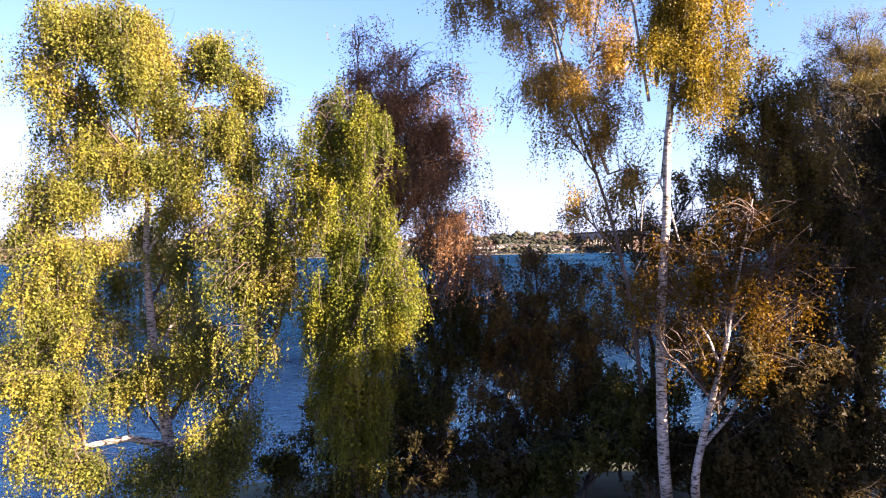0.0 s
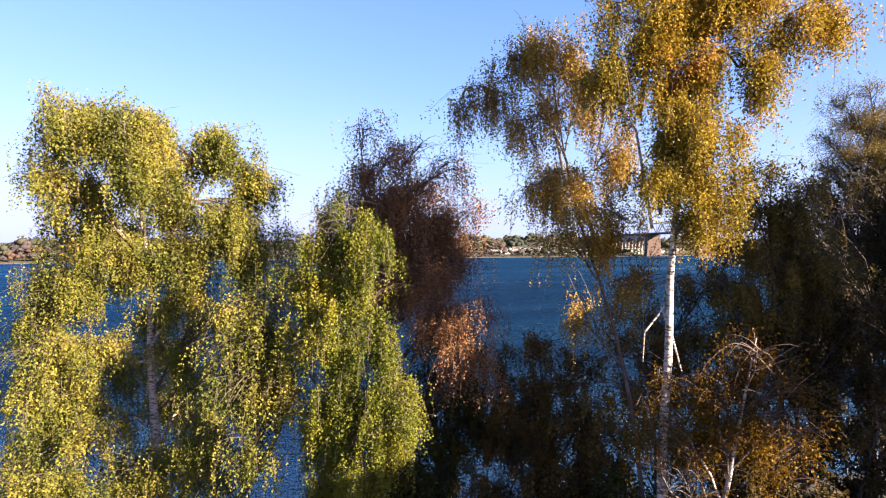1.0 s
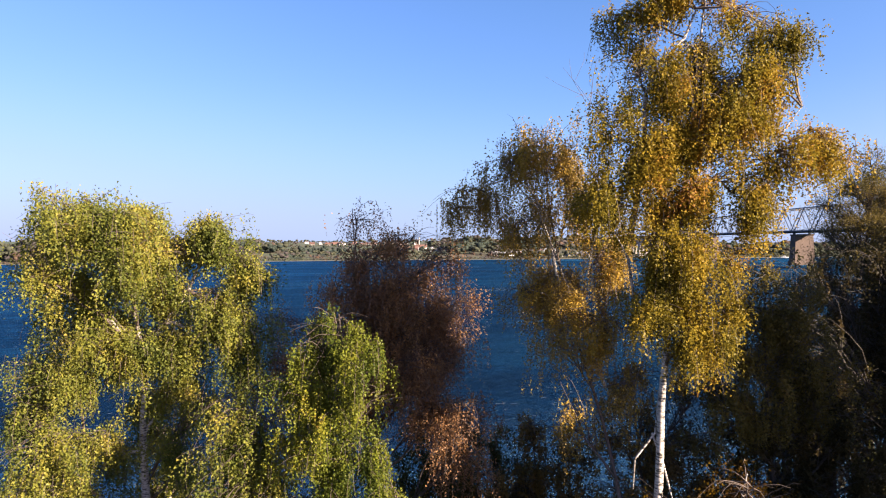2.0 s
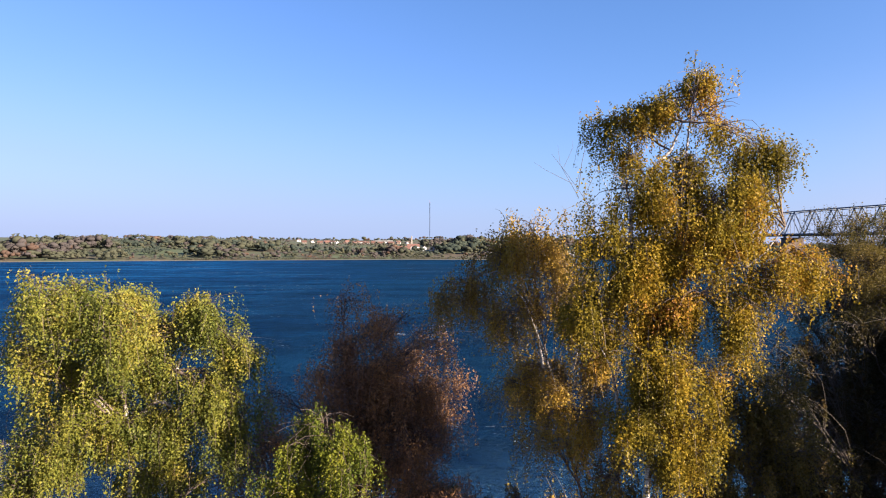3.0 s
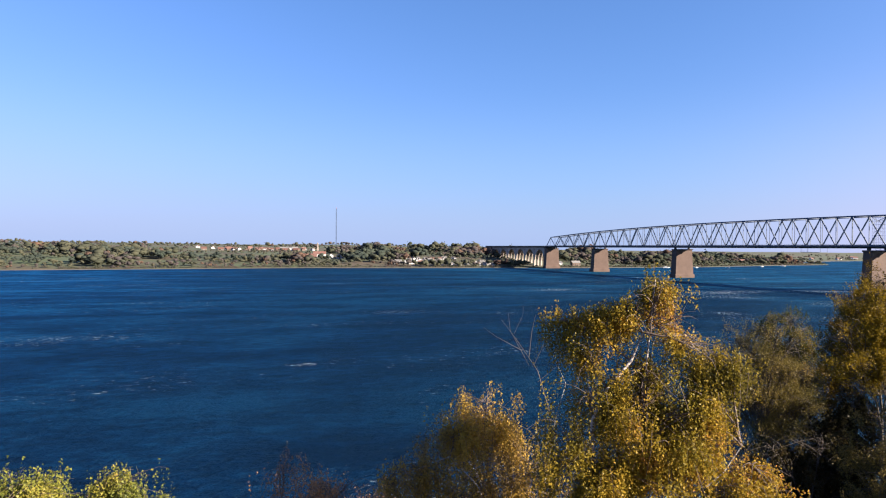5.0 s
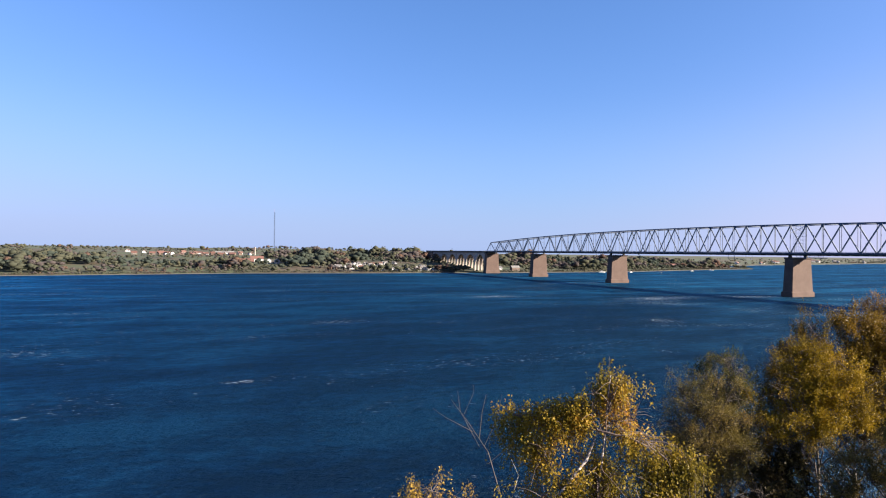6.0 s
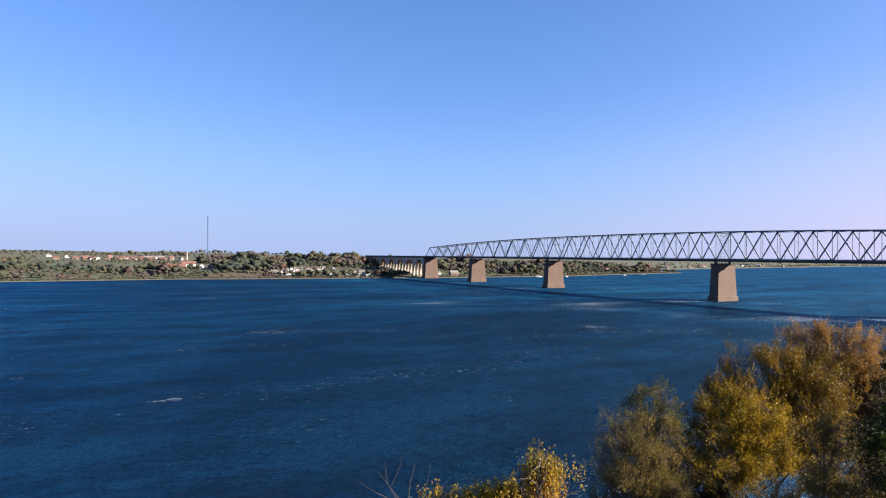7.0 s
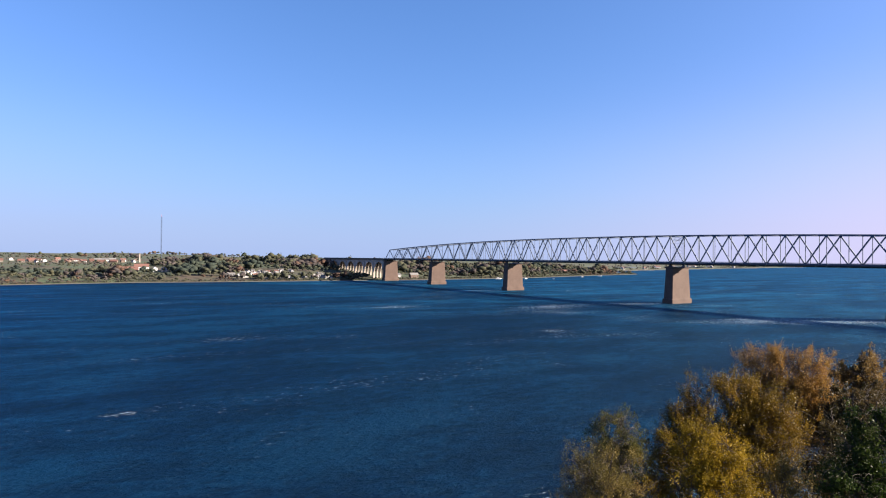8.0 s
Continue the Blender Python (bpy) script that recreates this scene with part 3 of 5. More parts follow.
viaduct = tagged(new("arch_viaduct"), "pale concrete arch viaduct leading to the truss bridge", "viaduct")
viaduct.location = (0, 0, 0)
SPAN = 36.0
for k in range(6):
    xr = -4.5 - k * SPAN
    xl = xr - SPAN
    g = height((xl + xr) / 2, 0)
    for y in (-8.4, -2.9, 2.6, 8.1):
        bm = bmesh.new()
        # rib: wall between the deck and an elliptical opening
        N = 14
        half = SPAN / 2 - 1.2
        pts_top, pts_low = [], []
        for i in range(N + 1):
            a = math.pi * i / N
            pts_low.append(((xl + xr) / 2 - half * math.cos(a), 7.0 + 20.8 * math.sin(a)))
            pts_top.append((xl + SPAN * i / N, 30.6))
        sides = []
        for yy in (y - 0.5, y + 0.5):
            sides.append(([bm.verts.new((px, yy, pz)) for px, pz in pts_low], [bm.verts.new((px, yy, pz)) for px, pz in pts_top]))
        (l0, t0), (l1, t1) = sides
        for i in range(N):
            bm.faces.new((l0[i], l0[i + 1], t0[i + 1], t0[i]))
            bm.faces.new((l1[i + 1], l1[i], t1[i], t1[i + 1]))
            bm.faces.new((l0[i + 1], l0[i], l1[i], l1[i + 1]))
            bm.faces.new((t0[i], t0[i + 1], t1[i + 1], t1[i]))
        for i, sgn in ((0, 1), (N, -1)):
            f = (l0[i], t0[i], t1[i], l1[i])
            bm.faces.new(f if sgn > 0 else f[::-1])
        bmesh.ops.recalc_face_normals(bm, faces=bm.faces)
        part("arch_rib", bm, PALE_CONCRETE, viaduct)
        bm = bmesh.new()
        prism(bm, [(xl - 1.5, y - 1.3), (xl + 1.5, y - 1.3), (xl + 1.5, y + 1.3), (xl - 1.5, y + 1.3)], [(xl - 1.2, y - 1.05), (xl + 1.2, y - 1.05), (xl + 1.2, y + 1.05), (xl - 1.2, y + 1.05)], min(height(xl, y) - 1, 0), 27.0)
        part("column", bm, PALE_CONCRETE, viaduct)
    bm = bmesh.new()
    box(bm, xl - 1.15, xl + 1.15, -9.2, 8.9, 25.6, 27.6)
    part("cross_beam", bm, SHADED_CONCRETE, viaduct)
bm = bmesh.new()
box(bm, -4.5 - 6 * SPAN - 30, -2.2, -10.3, 10.3, 30.6, 32.2)
box(bm, -4.5 - 6 * SPAN - 30, -2.2, -10.5, -10.2, 32.2, 33.3)
box(bm, -4.5 - 6 * SPAN - 30, -2.2, 10.2, 10.5, 32.2, 33.3)
part("deck", bm, SHADED_CONCRETE, viaduct, "concrete viaduct deck with low parapets")
bm = bmesh.new()
box(bm, -4.5 - 6 * SPAN - 60, -4.5 - 6 * SPAN, -10, 10, -1, 30.55)
part("abutment", bm, CONCRETE, viaduct)


# ---- far shore: woods, houses, mast ----
def far_wood():
    rng = np.random.default_rng(9)
    spots = []
    tries = 0
    while len(spots) < 5000 and tries < 90000:
        tries += 1
        y = rng.uniform(-1000, 780)
        d = 7 + 338 * rng.random() ** 1.15 if rng.random() < 0.72 else 330 + 1500 * rng.random() ** 1.6
        x = steps(FAR_SHORE, y) - d
        if abs(y) < 13 and x > -260:
            continue
        dens = noise.noise((x * 0.008, y * 0.008, 11))
        if d > 60 and dens < -0.38:
            continue
        low = clearing(x, y) or (10 < y < 80 and x > -260)
        if low and d > 20 and rng.random() < (0.82 if x > -380 else 0.4):
            continue
        h = rng.uniform(2.5, 4.5) if d < 14 else rng.uniform(5, 11) if d < 45 else rng.uniform(8, 13) + 4 * rng.random() ** 3
        stand = noise.noise((x * 0.011, y * 0.011, 27))
        h *= 0.62 + 1.5 * min(max(stand + 0.22, 0.0), 0.55)
        spots.append((x, y, height(x, y), h * (0.36 if low else 0.8 + 0.3 * (dens > 0.1)) * (0.45 if -540 < y < -290 and 120 < d < 640 else 0.72 if d > 330 else 1)))
    # scrub down to the stones of the shore
    for k in range(1500):
        y = rng.uniform(-640, 780)
        x = steps(FAR_SHORE, y) - rng.uniform(3.5, 15)
        if abs(y) > 13:
            spots.append((x, y, height(x, y) - 0.3, rng.uniform(1.4, 3.5)))
    for k in range(520):
        y = rng.uniform(790, 3600)
        x = steps(FAR_SHORE, y) - 20 - 500 * rng.random() ** 2
        spots.append((x, y, height(x, y), rng.uniform(4, 8)))
    # each crown: uneven lobes with loose sprays of leaves round them
    bm = bmesh.new()
    bmesh.ops.create_icosphere(bm, subdivisions=1, radius=1)
    ball = np.array([w.co[:] for w in bm.verts])
    F = np.array([[w.index for w in f.verts] for f in bm.faces])
    bm.free()
    V = [[] for q in HAZY_LEAVES]
    Q = [[] for q in HAZY_LEAVES]
    count = [0] * len(HAZY_LEAVES)
    for x, y, z, h in spots:
        d = steps(FAR_SHORE, y) - x
        mixed = 1.5 * noise.noise((x * 0.012, y * 0.012, 4)) + 0.3 * rng.normal()
        kind = 2 if mixed > 0.8 else 3 if mixed > 0.28 else 0 if mixed > -0.35 else 1
        if d < 45 and kind == 1:
            kind = 0
        w = h * rng.uniform(0.48, 0.78)
        k = 2 if h < 3.6 or d > 500 else int(rng.integers(4, 7)) if h > 10 else 3
        C = np.column_stack([rng.normal(0, 0.40 * w, (k, 2)), h * rng.uniform(0.30, 0.80, k)])
        C[0] = (0, 0, h * 0.55)
        R = np.column_stack([w * rng.uniform(0.45, 0.80, k)] * 2 + [h * rng.uniform(0.18, 0.30, k)])
        c0 = np.array([x, y, z])
        blob = c0 + C[:, None, :] + 0.86 * ball[None] * R[:, None, :] * rng.uniform(0.82, 1.15, (k, len(ball), 1))
        V[kind].append(blob.reshape(-1, 3))
        Q[kind].append((F[None] + np.arange(k)[:, None, None] * len(ball)).reshape(-1, 3) + count[kind])
        count[kind] += k * len(ball)
        m = 8 if d > 500 or h < 3.6 else 36
        u = rng.normal(size=(m, 3))
        u /= np.linalg.norm(u, axis=1)[:, None]
        at = rng.integers(0, k, m)
        c = c0 + C[at] + u * R[at] * rng.uniform(0.85, 1.35, (m, 1))
        a = rng.normal(size=(m, 3))
        a /= np.linalg.norm(a, axis=1)[:, None]
        e = np.cross(a, rng.normal(size=(m, 3)))
        e /= np.linalg.norm(e, axis=1)[:, None]
        q = h * 0.07 * rng.uniform(0.5, 1.4, (m, 1))
        V[kind].append(np.stack([c - a * q + e * q * 0.8, c - a * q - e * q * 0.8, c + a * q], 1).reshape(-1, 3))
        Q[kind].append(np.arange(3 * m).reshape(-1, 3) + count[kind])
        count[kind] += 3 * m
    for leaf, name, label, P, T in zip(HAZY_LEAVES, ("olive", "evergreen", "rust", "bare"), ("olive green broadleaf trees", "dark green trees", "rust brown autumn trees", "thin brown half-bare trees"), V, Q):
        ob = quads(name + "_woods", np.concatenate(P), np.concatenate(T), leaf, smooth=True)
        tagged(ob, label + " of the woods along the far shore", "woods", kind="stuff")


def clearing(x, y):
    return any((x - a) ** 2 + (y - c) ** 2 < r * r for a, c, r in CLEARINGS)


CLEARINGS = [(-70, -195, 30), (-85, -160, 45), (-95, -115, 40), (-60, -85, 22), (-130, -150, 35), (-470, -460, 45), (-480, -410, 45), (-460, -370, 30), (-150, -345, 26), (-225, -480, 45), (-120, -300, 16), (-210, -430, 40), (-470, -330, 45), (-480, -290, 40), (-470, -500, 40)]


def house(x, y, turn, w, d, h, roof_h, wall, roof, label, category="house"):
    """A house with walls, a pitched roof with eaves, windows and a door."""
    z = height(x, y) - 0.4
    holder = tagged(new("house"), label, category)
    holder.matrix_world = pose(x, y, z, 0, 0, turn)
    bm = bmesh.new()
    box(bm, -w / 2, w / 2, -d / 2, d / 2, 0, h)
    vs = [bm.verts.new(v) for v in ((-w / 2, -d / 2, h), (-w / 2, d / 2, h), (-w / 2, 0, h + roof_h), (w / 2, -d / 2, h), (w / 2, d / 2, h), (w / 2, 0, h + roof_h))]
    bm.faces.new((vs[0], vs[1], vs[2]))
    bm.faces.new((vs[3], vs[5], vs[4]))
    part("wall", bm, wall, holder)
    bm = bmesh.new()
    o = 0.5
    for s in (-1, 1):
        a = [(-w / 2 - o, s * (d / 2 + o), h - o * roof_h / (d / 2)), (w / 2 + o, s * (d / 2 + o), h - o * roof_h / (d / 2)), (w / 2 + o, 0, h + roof_h), (-w / 2 - o, 0, h + roof_h)]
        low = [bm.verts.new(v) for v in a]
        up = [bm.verts.new((v[0], v[1], v[2] + 0.3)) for v in a]
        bm.faces.new(low)
        bm.faces.new(up[::-1])
        for i in range(4):
            bm.faces.new((low[i], low[(i + 1) % 4], up[(i + 1) % 4], up[i]))
    bmesh.ops.recalc_face_normals(bm, faces=bm.faces)
    part("roof", bm, roof, holder)
    k = max(int(w / 3), 1)
    for s in (-1, 1):
        for i in range(k):
            cx = -w / 2 + (i + 0.5) * w / k
            for f in range(max(int(h / 2.8), 1)):
                me = box_mesh("window", cx - 0.6, cx + 0.6, s * d / 2 - 0.05, s * d / 2 + 0.05, 1.0 + f * 2.8, 2.2 + f * 2.8)
                link("window", me, GLASS, holder)
    me = box_mesh("chimney", -0.4, 0.4, -0.4, 0.4, h + roof_h * 0.7, h + roof_h + 1.0)
    link("chimney", me, BRICK, holder)
    return holder


far_wood()

rng = np.random.default_rng(21)
# cottages on the slope beside the bridge
for k in range(64):
    y = rng.uniform(-222, -66)
    d = rng.uniform(24, 135 if y < -105 else 80)
    x = steps(FAR_SHORE, y) - d
    house(x, y, rng.choice([0, 90]) + rng.uniform(-25, 25), rng.uniform(5, 9), rng.uniform(4, 5.5), rng.uniform(2.2, 3.0), rng.uniform(0.8, 1.9), WHITE, ROOF_GREY if k % 7 else ROOF_RED, "small white holiday cottage with a low grey roof" if k % 7 else "small white holiday cottage with a red roof", "cottage")
# red-roofed estate on the ridge
for k in range(36):
    y = rng.uniform(-530, -285)
    x = -425 - rng.uniform(0, 170)
    house(x, y, rng.choice([0, 90]) + rng.uniform(-25, 25), rng.uniform(8, 12), rng.uniform(6, 8), rng.uniform(2.6, 3.6), rng.uniform(2.0, 3.0), BRICK if k % 3 else WHITE, ROOF_RED, "brick house with a steep red tiled roof" if k % 3 else "white house with a steep red tiled roof")
for y in (-362, -350, -338):
    house(-470, y, 90, 11, 9, 5.5, 2.4, WHITE, ROOF_GREY, "pale two-storey block with a grey roof")
house(-152, -345, 84, 34, 11, 4.6, 4.2, BRICK, ROOF_RED, "long brick hall with a broad faded red roof")
house(-205, -318, 88, 20, 10, 5.0, 4.0, WHITE, ROOF_RED, "white gabled house with a red roof")
house(-147, -306, 0, 6, 6, 6.5, 2.0, WHITE, ROOF_GREY, "tall narrow white house among trees")
house(-153, -293, 20, 7, 6, 4.5, 2.0, WHITE, ROOF_GREY, "low white house among trees")
for y, d in ((35, 40), (60, 30), (150, 110), (190, 80), (360, 60), (430, 110), (520, 70), (600, 40), (640, 60)):
    x = steps(FAR_SHORE, y) - d
    house(x, y, 90 + rng.uniform(-20, 20), rng.uniform(9, 14), 8, rng.uniform(3, 5), 2.8, WHITE if rng.random() < 0.6 else BRICK, ROOF_RED if rng.random() < 0.5 else ROOF_GREY, "detached house half hidden among shore trees")

# scattered houses on the distant coast
for k in range(14):
    y = rng.uniform(860, 2300)
    x = steps(FAR_SHORE, y) - rng.uniform(25, 140)
    house(x, y, 90 + rng.uniform(-30, 30), rng.uniform(10, 18), 9, rng.uniform(4, 7), 3, WHITE, ROOF_GREY if k % 2 else ROOF_RED, "distant white house on the low coast")

# factory chimney and radio mast
chimney = tagged(new("factory_chimney"), "tall pale round chimney rising over the roofs", "chimney")
chimney.location = (-448, -295, height(-448, -295) - 0.5)
V, Q = tubes([[((0, 0, 0), 1.5), ((0, 0, 16), 1.15), ((0, 0, 16.3), 1.35), ((0, 0, 17.2), 1.35)]], 14)
quads("shaft", V, Q, PALE_CONCRETE, chimney, smooth=True)
mast = tagged(new("radio_mast"), "tall thin steel lattice radio mast on the ridge", "mast")
mast.location = (-607.7, -236.3, height(-607.7, -236.3) - 0.5)
MH = 116 - mast.location.z
tri = [(1.0 * math.cos(a), 1.0 * math.sin(a)) for a in (0.3, 0.3 + 2 * math.pi / 3, 0.3 + 4 * math.pi / 3)]
for c in range(3):
    bm = bmesh.new()
    beam(bm, (*tri[c], 0), (*tri[c], MH), 0.42, 0.42)
    part("leg", bm, STEEL, mast)
bm = bmesh.new()
for k in range(int(MH / 2.5)):
    for c in range(3):
        beam(bm, (*tri[c], k * 2.5), (*tri[(c + 1) % 3], k * 2.5 + 2.5), 0.16, 0.16)
part("lattice", bm, STEEL, mast)
bm = bmesh.new()
beam(bm, (0, 0, MH), (0, 0, MH + 4), 0.25, 0.25)
part("aerial", bm, PAINT_RED, mast)


def boat(x, y, turn, ln, label):
    """A small boat with a hull, a cabin and a mast."""
    holder = tagged(new("boat"), label, "boat", "moored boats")
    holder.matrix_world = pose(x, y, 0, 0, 0, turn)
    bm = bmesh.new()
    w = ln * 0.16
    low = [(-ln / 2, -w * 0.7), (ln * 0.2, -w * 0.7), (ln * 0.42, 0), (ln * 0.2, w * 0.7), (-ln / 2, w * 0.7)]
    up = [(-ln / 2, -w), (ln * 0.2, -w), (ln / 2, 0), (ln * 0.2, w), (-ln / 2, w)]
    prism(bm, low, up, -0.4, ln * 0.13)
    part("hull", bm, PAINT_WHITE, holder)
    bm = bmesh.new()
    box(bm, -ln * 0.25, ln * 0.12, -w * 0.6, w * 0.6, ln * 0.13, ln * 0.27, 0.1)
    part("cabin", bm, PAINT_WHITE, holder)
    bm = bmesh.new()
    box(bm, -ln * 0.2, ln * 0.124, -w * 0.61, w * 0.61, ln * 0.19, ln * 0.235)
    part("cabin_window", bm, GLASS, holder)
    return holder


for x, y, turn, ln in ((-10, 206, 70, 11), (-8, 262, 100, 7), (-60, 440, 80, 6), (-95, 520, 60, 9), (20, 300, 20, 5)):
    boat(x, y, turn, ln, "white cabin boat lying close to the far shore")


# ---- trees of the near bank ----
def curve(p, q, sag, rng, n=7, wob=0.06):
    """A bent line from p to q; sag lifts or lowers its middle."""
    p, q = np.array(p, float), np.array(q, float)
    s = np.linspace(0, 1, n)[:, None]
    d = np.linalg.norm(q - p)
    off = rng.normal(0, wob * d, 3) * np.array([1, 1, 0.4])
    mid = 4 * s * (1 - s)
    return p + (q - p) * s + mid * (off + np.array([0, 0, sag])) + rng.normal(0, 0.012 * d, (n, 3)) * (mid > 0)


def leaves(starts, out, reach, rng, droop, size, step, lift):
    """Leaves along strands that hang from the starts, or rise from them where lift is above 0. Returns corners and faces."""
    k = len(starts)
    ln = rng.uniform(0.35, 1.0, k) * reach * droop * 0.8
    per = np.maximum((ln / step).astype(int), 3)
    idx = np.repeat(np.arange(k), per)
    s = np.concatenate([np.linspace(0, 1, c) for c in per])
    L = ln[idx]
    sway = rng.normal(0, 0.10, (k, 2))
    P = starts[idx].copy()
    wide = 0.17 if lift < 0 else 0.55
    P[:, 2] += lift * L * s ** 1.15
    P[:, :2] += out[idx, :2] * (L * wide * np.sqrt(s))[:, None] + sway[idx] * (s ** 2 * L)[:, None]
    P += rng.normal(0, 0.035, P.shape)
    m = len(P)
    a = rng.normal(size=(m, 3)) * np.array([1, 1, 0.5]) + np.array([0, 0, 0.9 * lift])
    a /= np.linalg.norm(a, axis=1)[:, None]
    w = np.cross(a, rng.normal(size=(m, 3)))
    w /= np.linalg.norm(w, axis=1)[:, None] + 1e-9
    sz = size * rng.uniform(0.6, 1.25, m)[:, None]
    V = np.stack([P + w * sz * 0.46, P - w * sz * 0.46, P + a * sz * 1.1], 1).reshape(-1, 3)
    # thin hanging shoots that carry the leaves
    pick = np.flatnonzero(ln > 0.75)[::3]
    B = starts[pick]
    E = B.copy()
    E[:, 2] += lift * ln[pick]
    E[:, :2] += out[pick, :2] * (ln[pick] * wide)[:, None] + sway[pick] * ln[pick][:, None]
    M = B * 0.45 + E * 0.55
    M[:, :2] += out[pick, :2] * (ln[pick] * 0.08)[:, None]
    side = rng.normal(size=(len(pick), 3)) * np.array([1, 1, 0.0])
    side /= np.linalg.norm(side, axis=1)[:, None] + 1e-9
    shoots = np.stack([B + side * 0.006, B - side * 0.006, M - side * 0.005, M + side * 0.005, E - side * 0.003, E + side * 0.003], 1).reshape(-1, 3)
    k6 = np.arange(len(pick))[:, None] * 6
    faces = np.concatenate([k6 + np.array([0, 1, 2, 3]), k6 + np.array([3, 2, 4, 5])])
    return V, np.arange(3 * m).reshape(-1, 3), shoots, faces


def tree(name, label, base, lobes, leaf, bark=BARK, seed=1, full=1.0, droop=1.3, size=0.085, step=0.055, girth=0.18, top=None, stems=(), twigs=26, category="tree", air=-0.12, group="", skirt=0, spine=None, spread=0.16, lift=-1.0):
    """A tree with a trunk, a limb to each lobe of the crown (x, y, z, radius, half height) and hanging leaves."""
    rng = np.random.default_rng(seed)
    bx, by = base
    gz = height(bx, by) - 0.15
    holder = tagged(new(name), label, category, group)
    holder.location = (bx, by, gz)
    O = np.array([bx, by, gz])
    L = np.array(lobes, float)
    for k in range(skirt):
        low = L[: len(lobes)] + np.column_stack([rng.uniform(-0.7, 0.7, len(lobes)), rng.uniform(-0.7, 0.7, len(lobes)), np.zeros((len(lobes), 3))[:, 0] - 1.7 * (k + 1), np.zeros((len(lobes), 2))])
        low[:, 3] *= 1.1
        L = np.concatenate([L, low[low[:, 2] > gz + 1.2]])
    hi = L[np.argmax(L[:, 2] + L[:, 4])]
    tip = np.array(top if top else (hi[0], hi[1], hi[2] + hi[4] * 0.6)) - O
    n = 22
    s = np.linspace(0, 1, n)
    bend = rng.normal(0, 0.22, 2)
    T = np.zeros((n, 3))
    T[:, 2] = tip[2] * s
    for c in (0, 1):
        T[:, c] = tip[c] * s ** 1.6 + bend[c] * np.sin(s * 5.5 + rng.uniform(0, 3)) * s + rng.normal(0, 0.03, n) * (s > 0)
    if spine:
        # the trunk follows given places
        K = np.concatenate([[O], np.array(spine, float), [tip + O]]) - O
        T = np.column_stack([np.interp(T[:, 2], K[:, 2], K[:, 0]), np.interp(T[:, 2], K[:, 2], K[:, 1]), T[:, 2]])
        T[1:-1, :2] = 0.5 * T[1:-1, :2] + 0.25 * (T[2:, :2] + T[:-2, :2])
    rad = girth * (1 - s) ** 1.05 + 0.014
    rad[0] *= 1.35
    V, Q = tubes([[(T[i], rad[i]) for i in range(n)]], 9)
    quads("trunk", V, Q, bark, holder, smooth=True)
    pegs = np.concatenate([np.array(q, float)[:, :3] - O for q in stems]) if stems else []
    branch_paths, starts, outs, lens = [], [], [], []
    close = np.argsort(np.linalg.norm(L[:, None, :3] - L[None, :, :3], axis=2), axis=1)
    close = np.pad(close, ((0, 0), (0, 4)), mode="edge")
    for k, (x, y, z, rx, rz) in enumerate(L):
        c = np.array([x, y, z]) - O
        hor = math.hypot(c[0] - np.interp(c[2], T[:, 2], T[:, 0]), c[1] - np.interp(c[2], T[:, 2], T[:, 1]))
        zj = max(min(c[2] - 0.75 * hor - 0.6, tip[2] * 0.93), tip[2] * 0.16)
        j = np.array([np.interp(zj, T[:, 2], T[:, 0]), np.interp(zj, T[:, 2], T[:, 1]), zj])
        if len(pegs):
            gap = np.linalg.norm(pegs - c, axis=1)
            if gap.min() < 0.75 * np.linalg.norm(j - c):
                j = pegs[gap.argmin()]
        rj = float(np.interp(zj, T[:, 2], rad))
        e = c + np.array([0, 0, rz * 0.35])
        path = curve(j, e, 0.10 * hor, rng, 9)
        lr = min(rj * 0.55, 0.012 + (0.020 if k % 3 == 0 else 0.006) * np.linalg.norm(e - j))
        V, Q = tubes([[(path[i], lr * (1 - i / 8) ** 0.8 + 0.010) for i in range(9)]], 6)
        quads("limb", V, Q, bark if bark == DARK_BARK or (lr > 0.035 and k % 2 == 0) else TWIG, holder, smooth=True)
        # twigs fan out from the limb into the lobe, leaf strands hang from the twigs
        nt = int(twigs * max(rx, 0.8))
        for q in range(nt):
            u = rng.normal(size=3)
            u /= np.linalg.norm(u)
            u[2] = abs(u[2]) * 0.9 + (-0.35 if rng.random() < 0.3 else 0)
            far = rng.random() < (0.2 if lift < 0 else 0.1)
            mid = c if q % 2 else c + (L[close[k][int(rng.integers(1, 4))], :3] - O - c) * rng.uniform(0.2, 0.8)
            end = mid + u * np.array([rx, rx, rz]) * (rng.uniform(1.1, 1.65 if lift < 0 else 1.3) if far else rng.uniform(0.25, 1.18))
            st = path[int(rng.integers(3, 9))]
            tw = curve(st, end, 0.16 * np.linalg.norm(end - st), rng, 6, 0.08)
            branch_paths.append([(tw[i], (0.006 if far else 0.013) * (1 - i / 5) + 0.004) for i in range(6)])
            # tassels: bunches of strands that hang from one place of the twig
            m = max(int(3.4 * full * max(rx, 0.8)), 1) if not far else 1
            for a in range(m):
                f = rng.uniform(0.3, 1.0) ** 0.7 * 5
                i0 = min(int(f), 4)
                p = tw[i0] + (tw[i0 + 1] - tw[i0]) * (f - i0)
                if noise.noise(((p[0] + bx) * 1.25, (p[1] + by) * 1.25, p[2] * 0.55)) < air:
                    continue
                w = int(rng.integers(6, 11))
                P = np.repeat(p[None], w, 0) + rng.normal(0, 0.72 * spread, (w, 3))
                starts.append(P)
                o = p - c
                o[2] = 0
                outs.append(np.repeat((o / (np.linalg.norm(o) + 0.3))[None], w, 0))
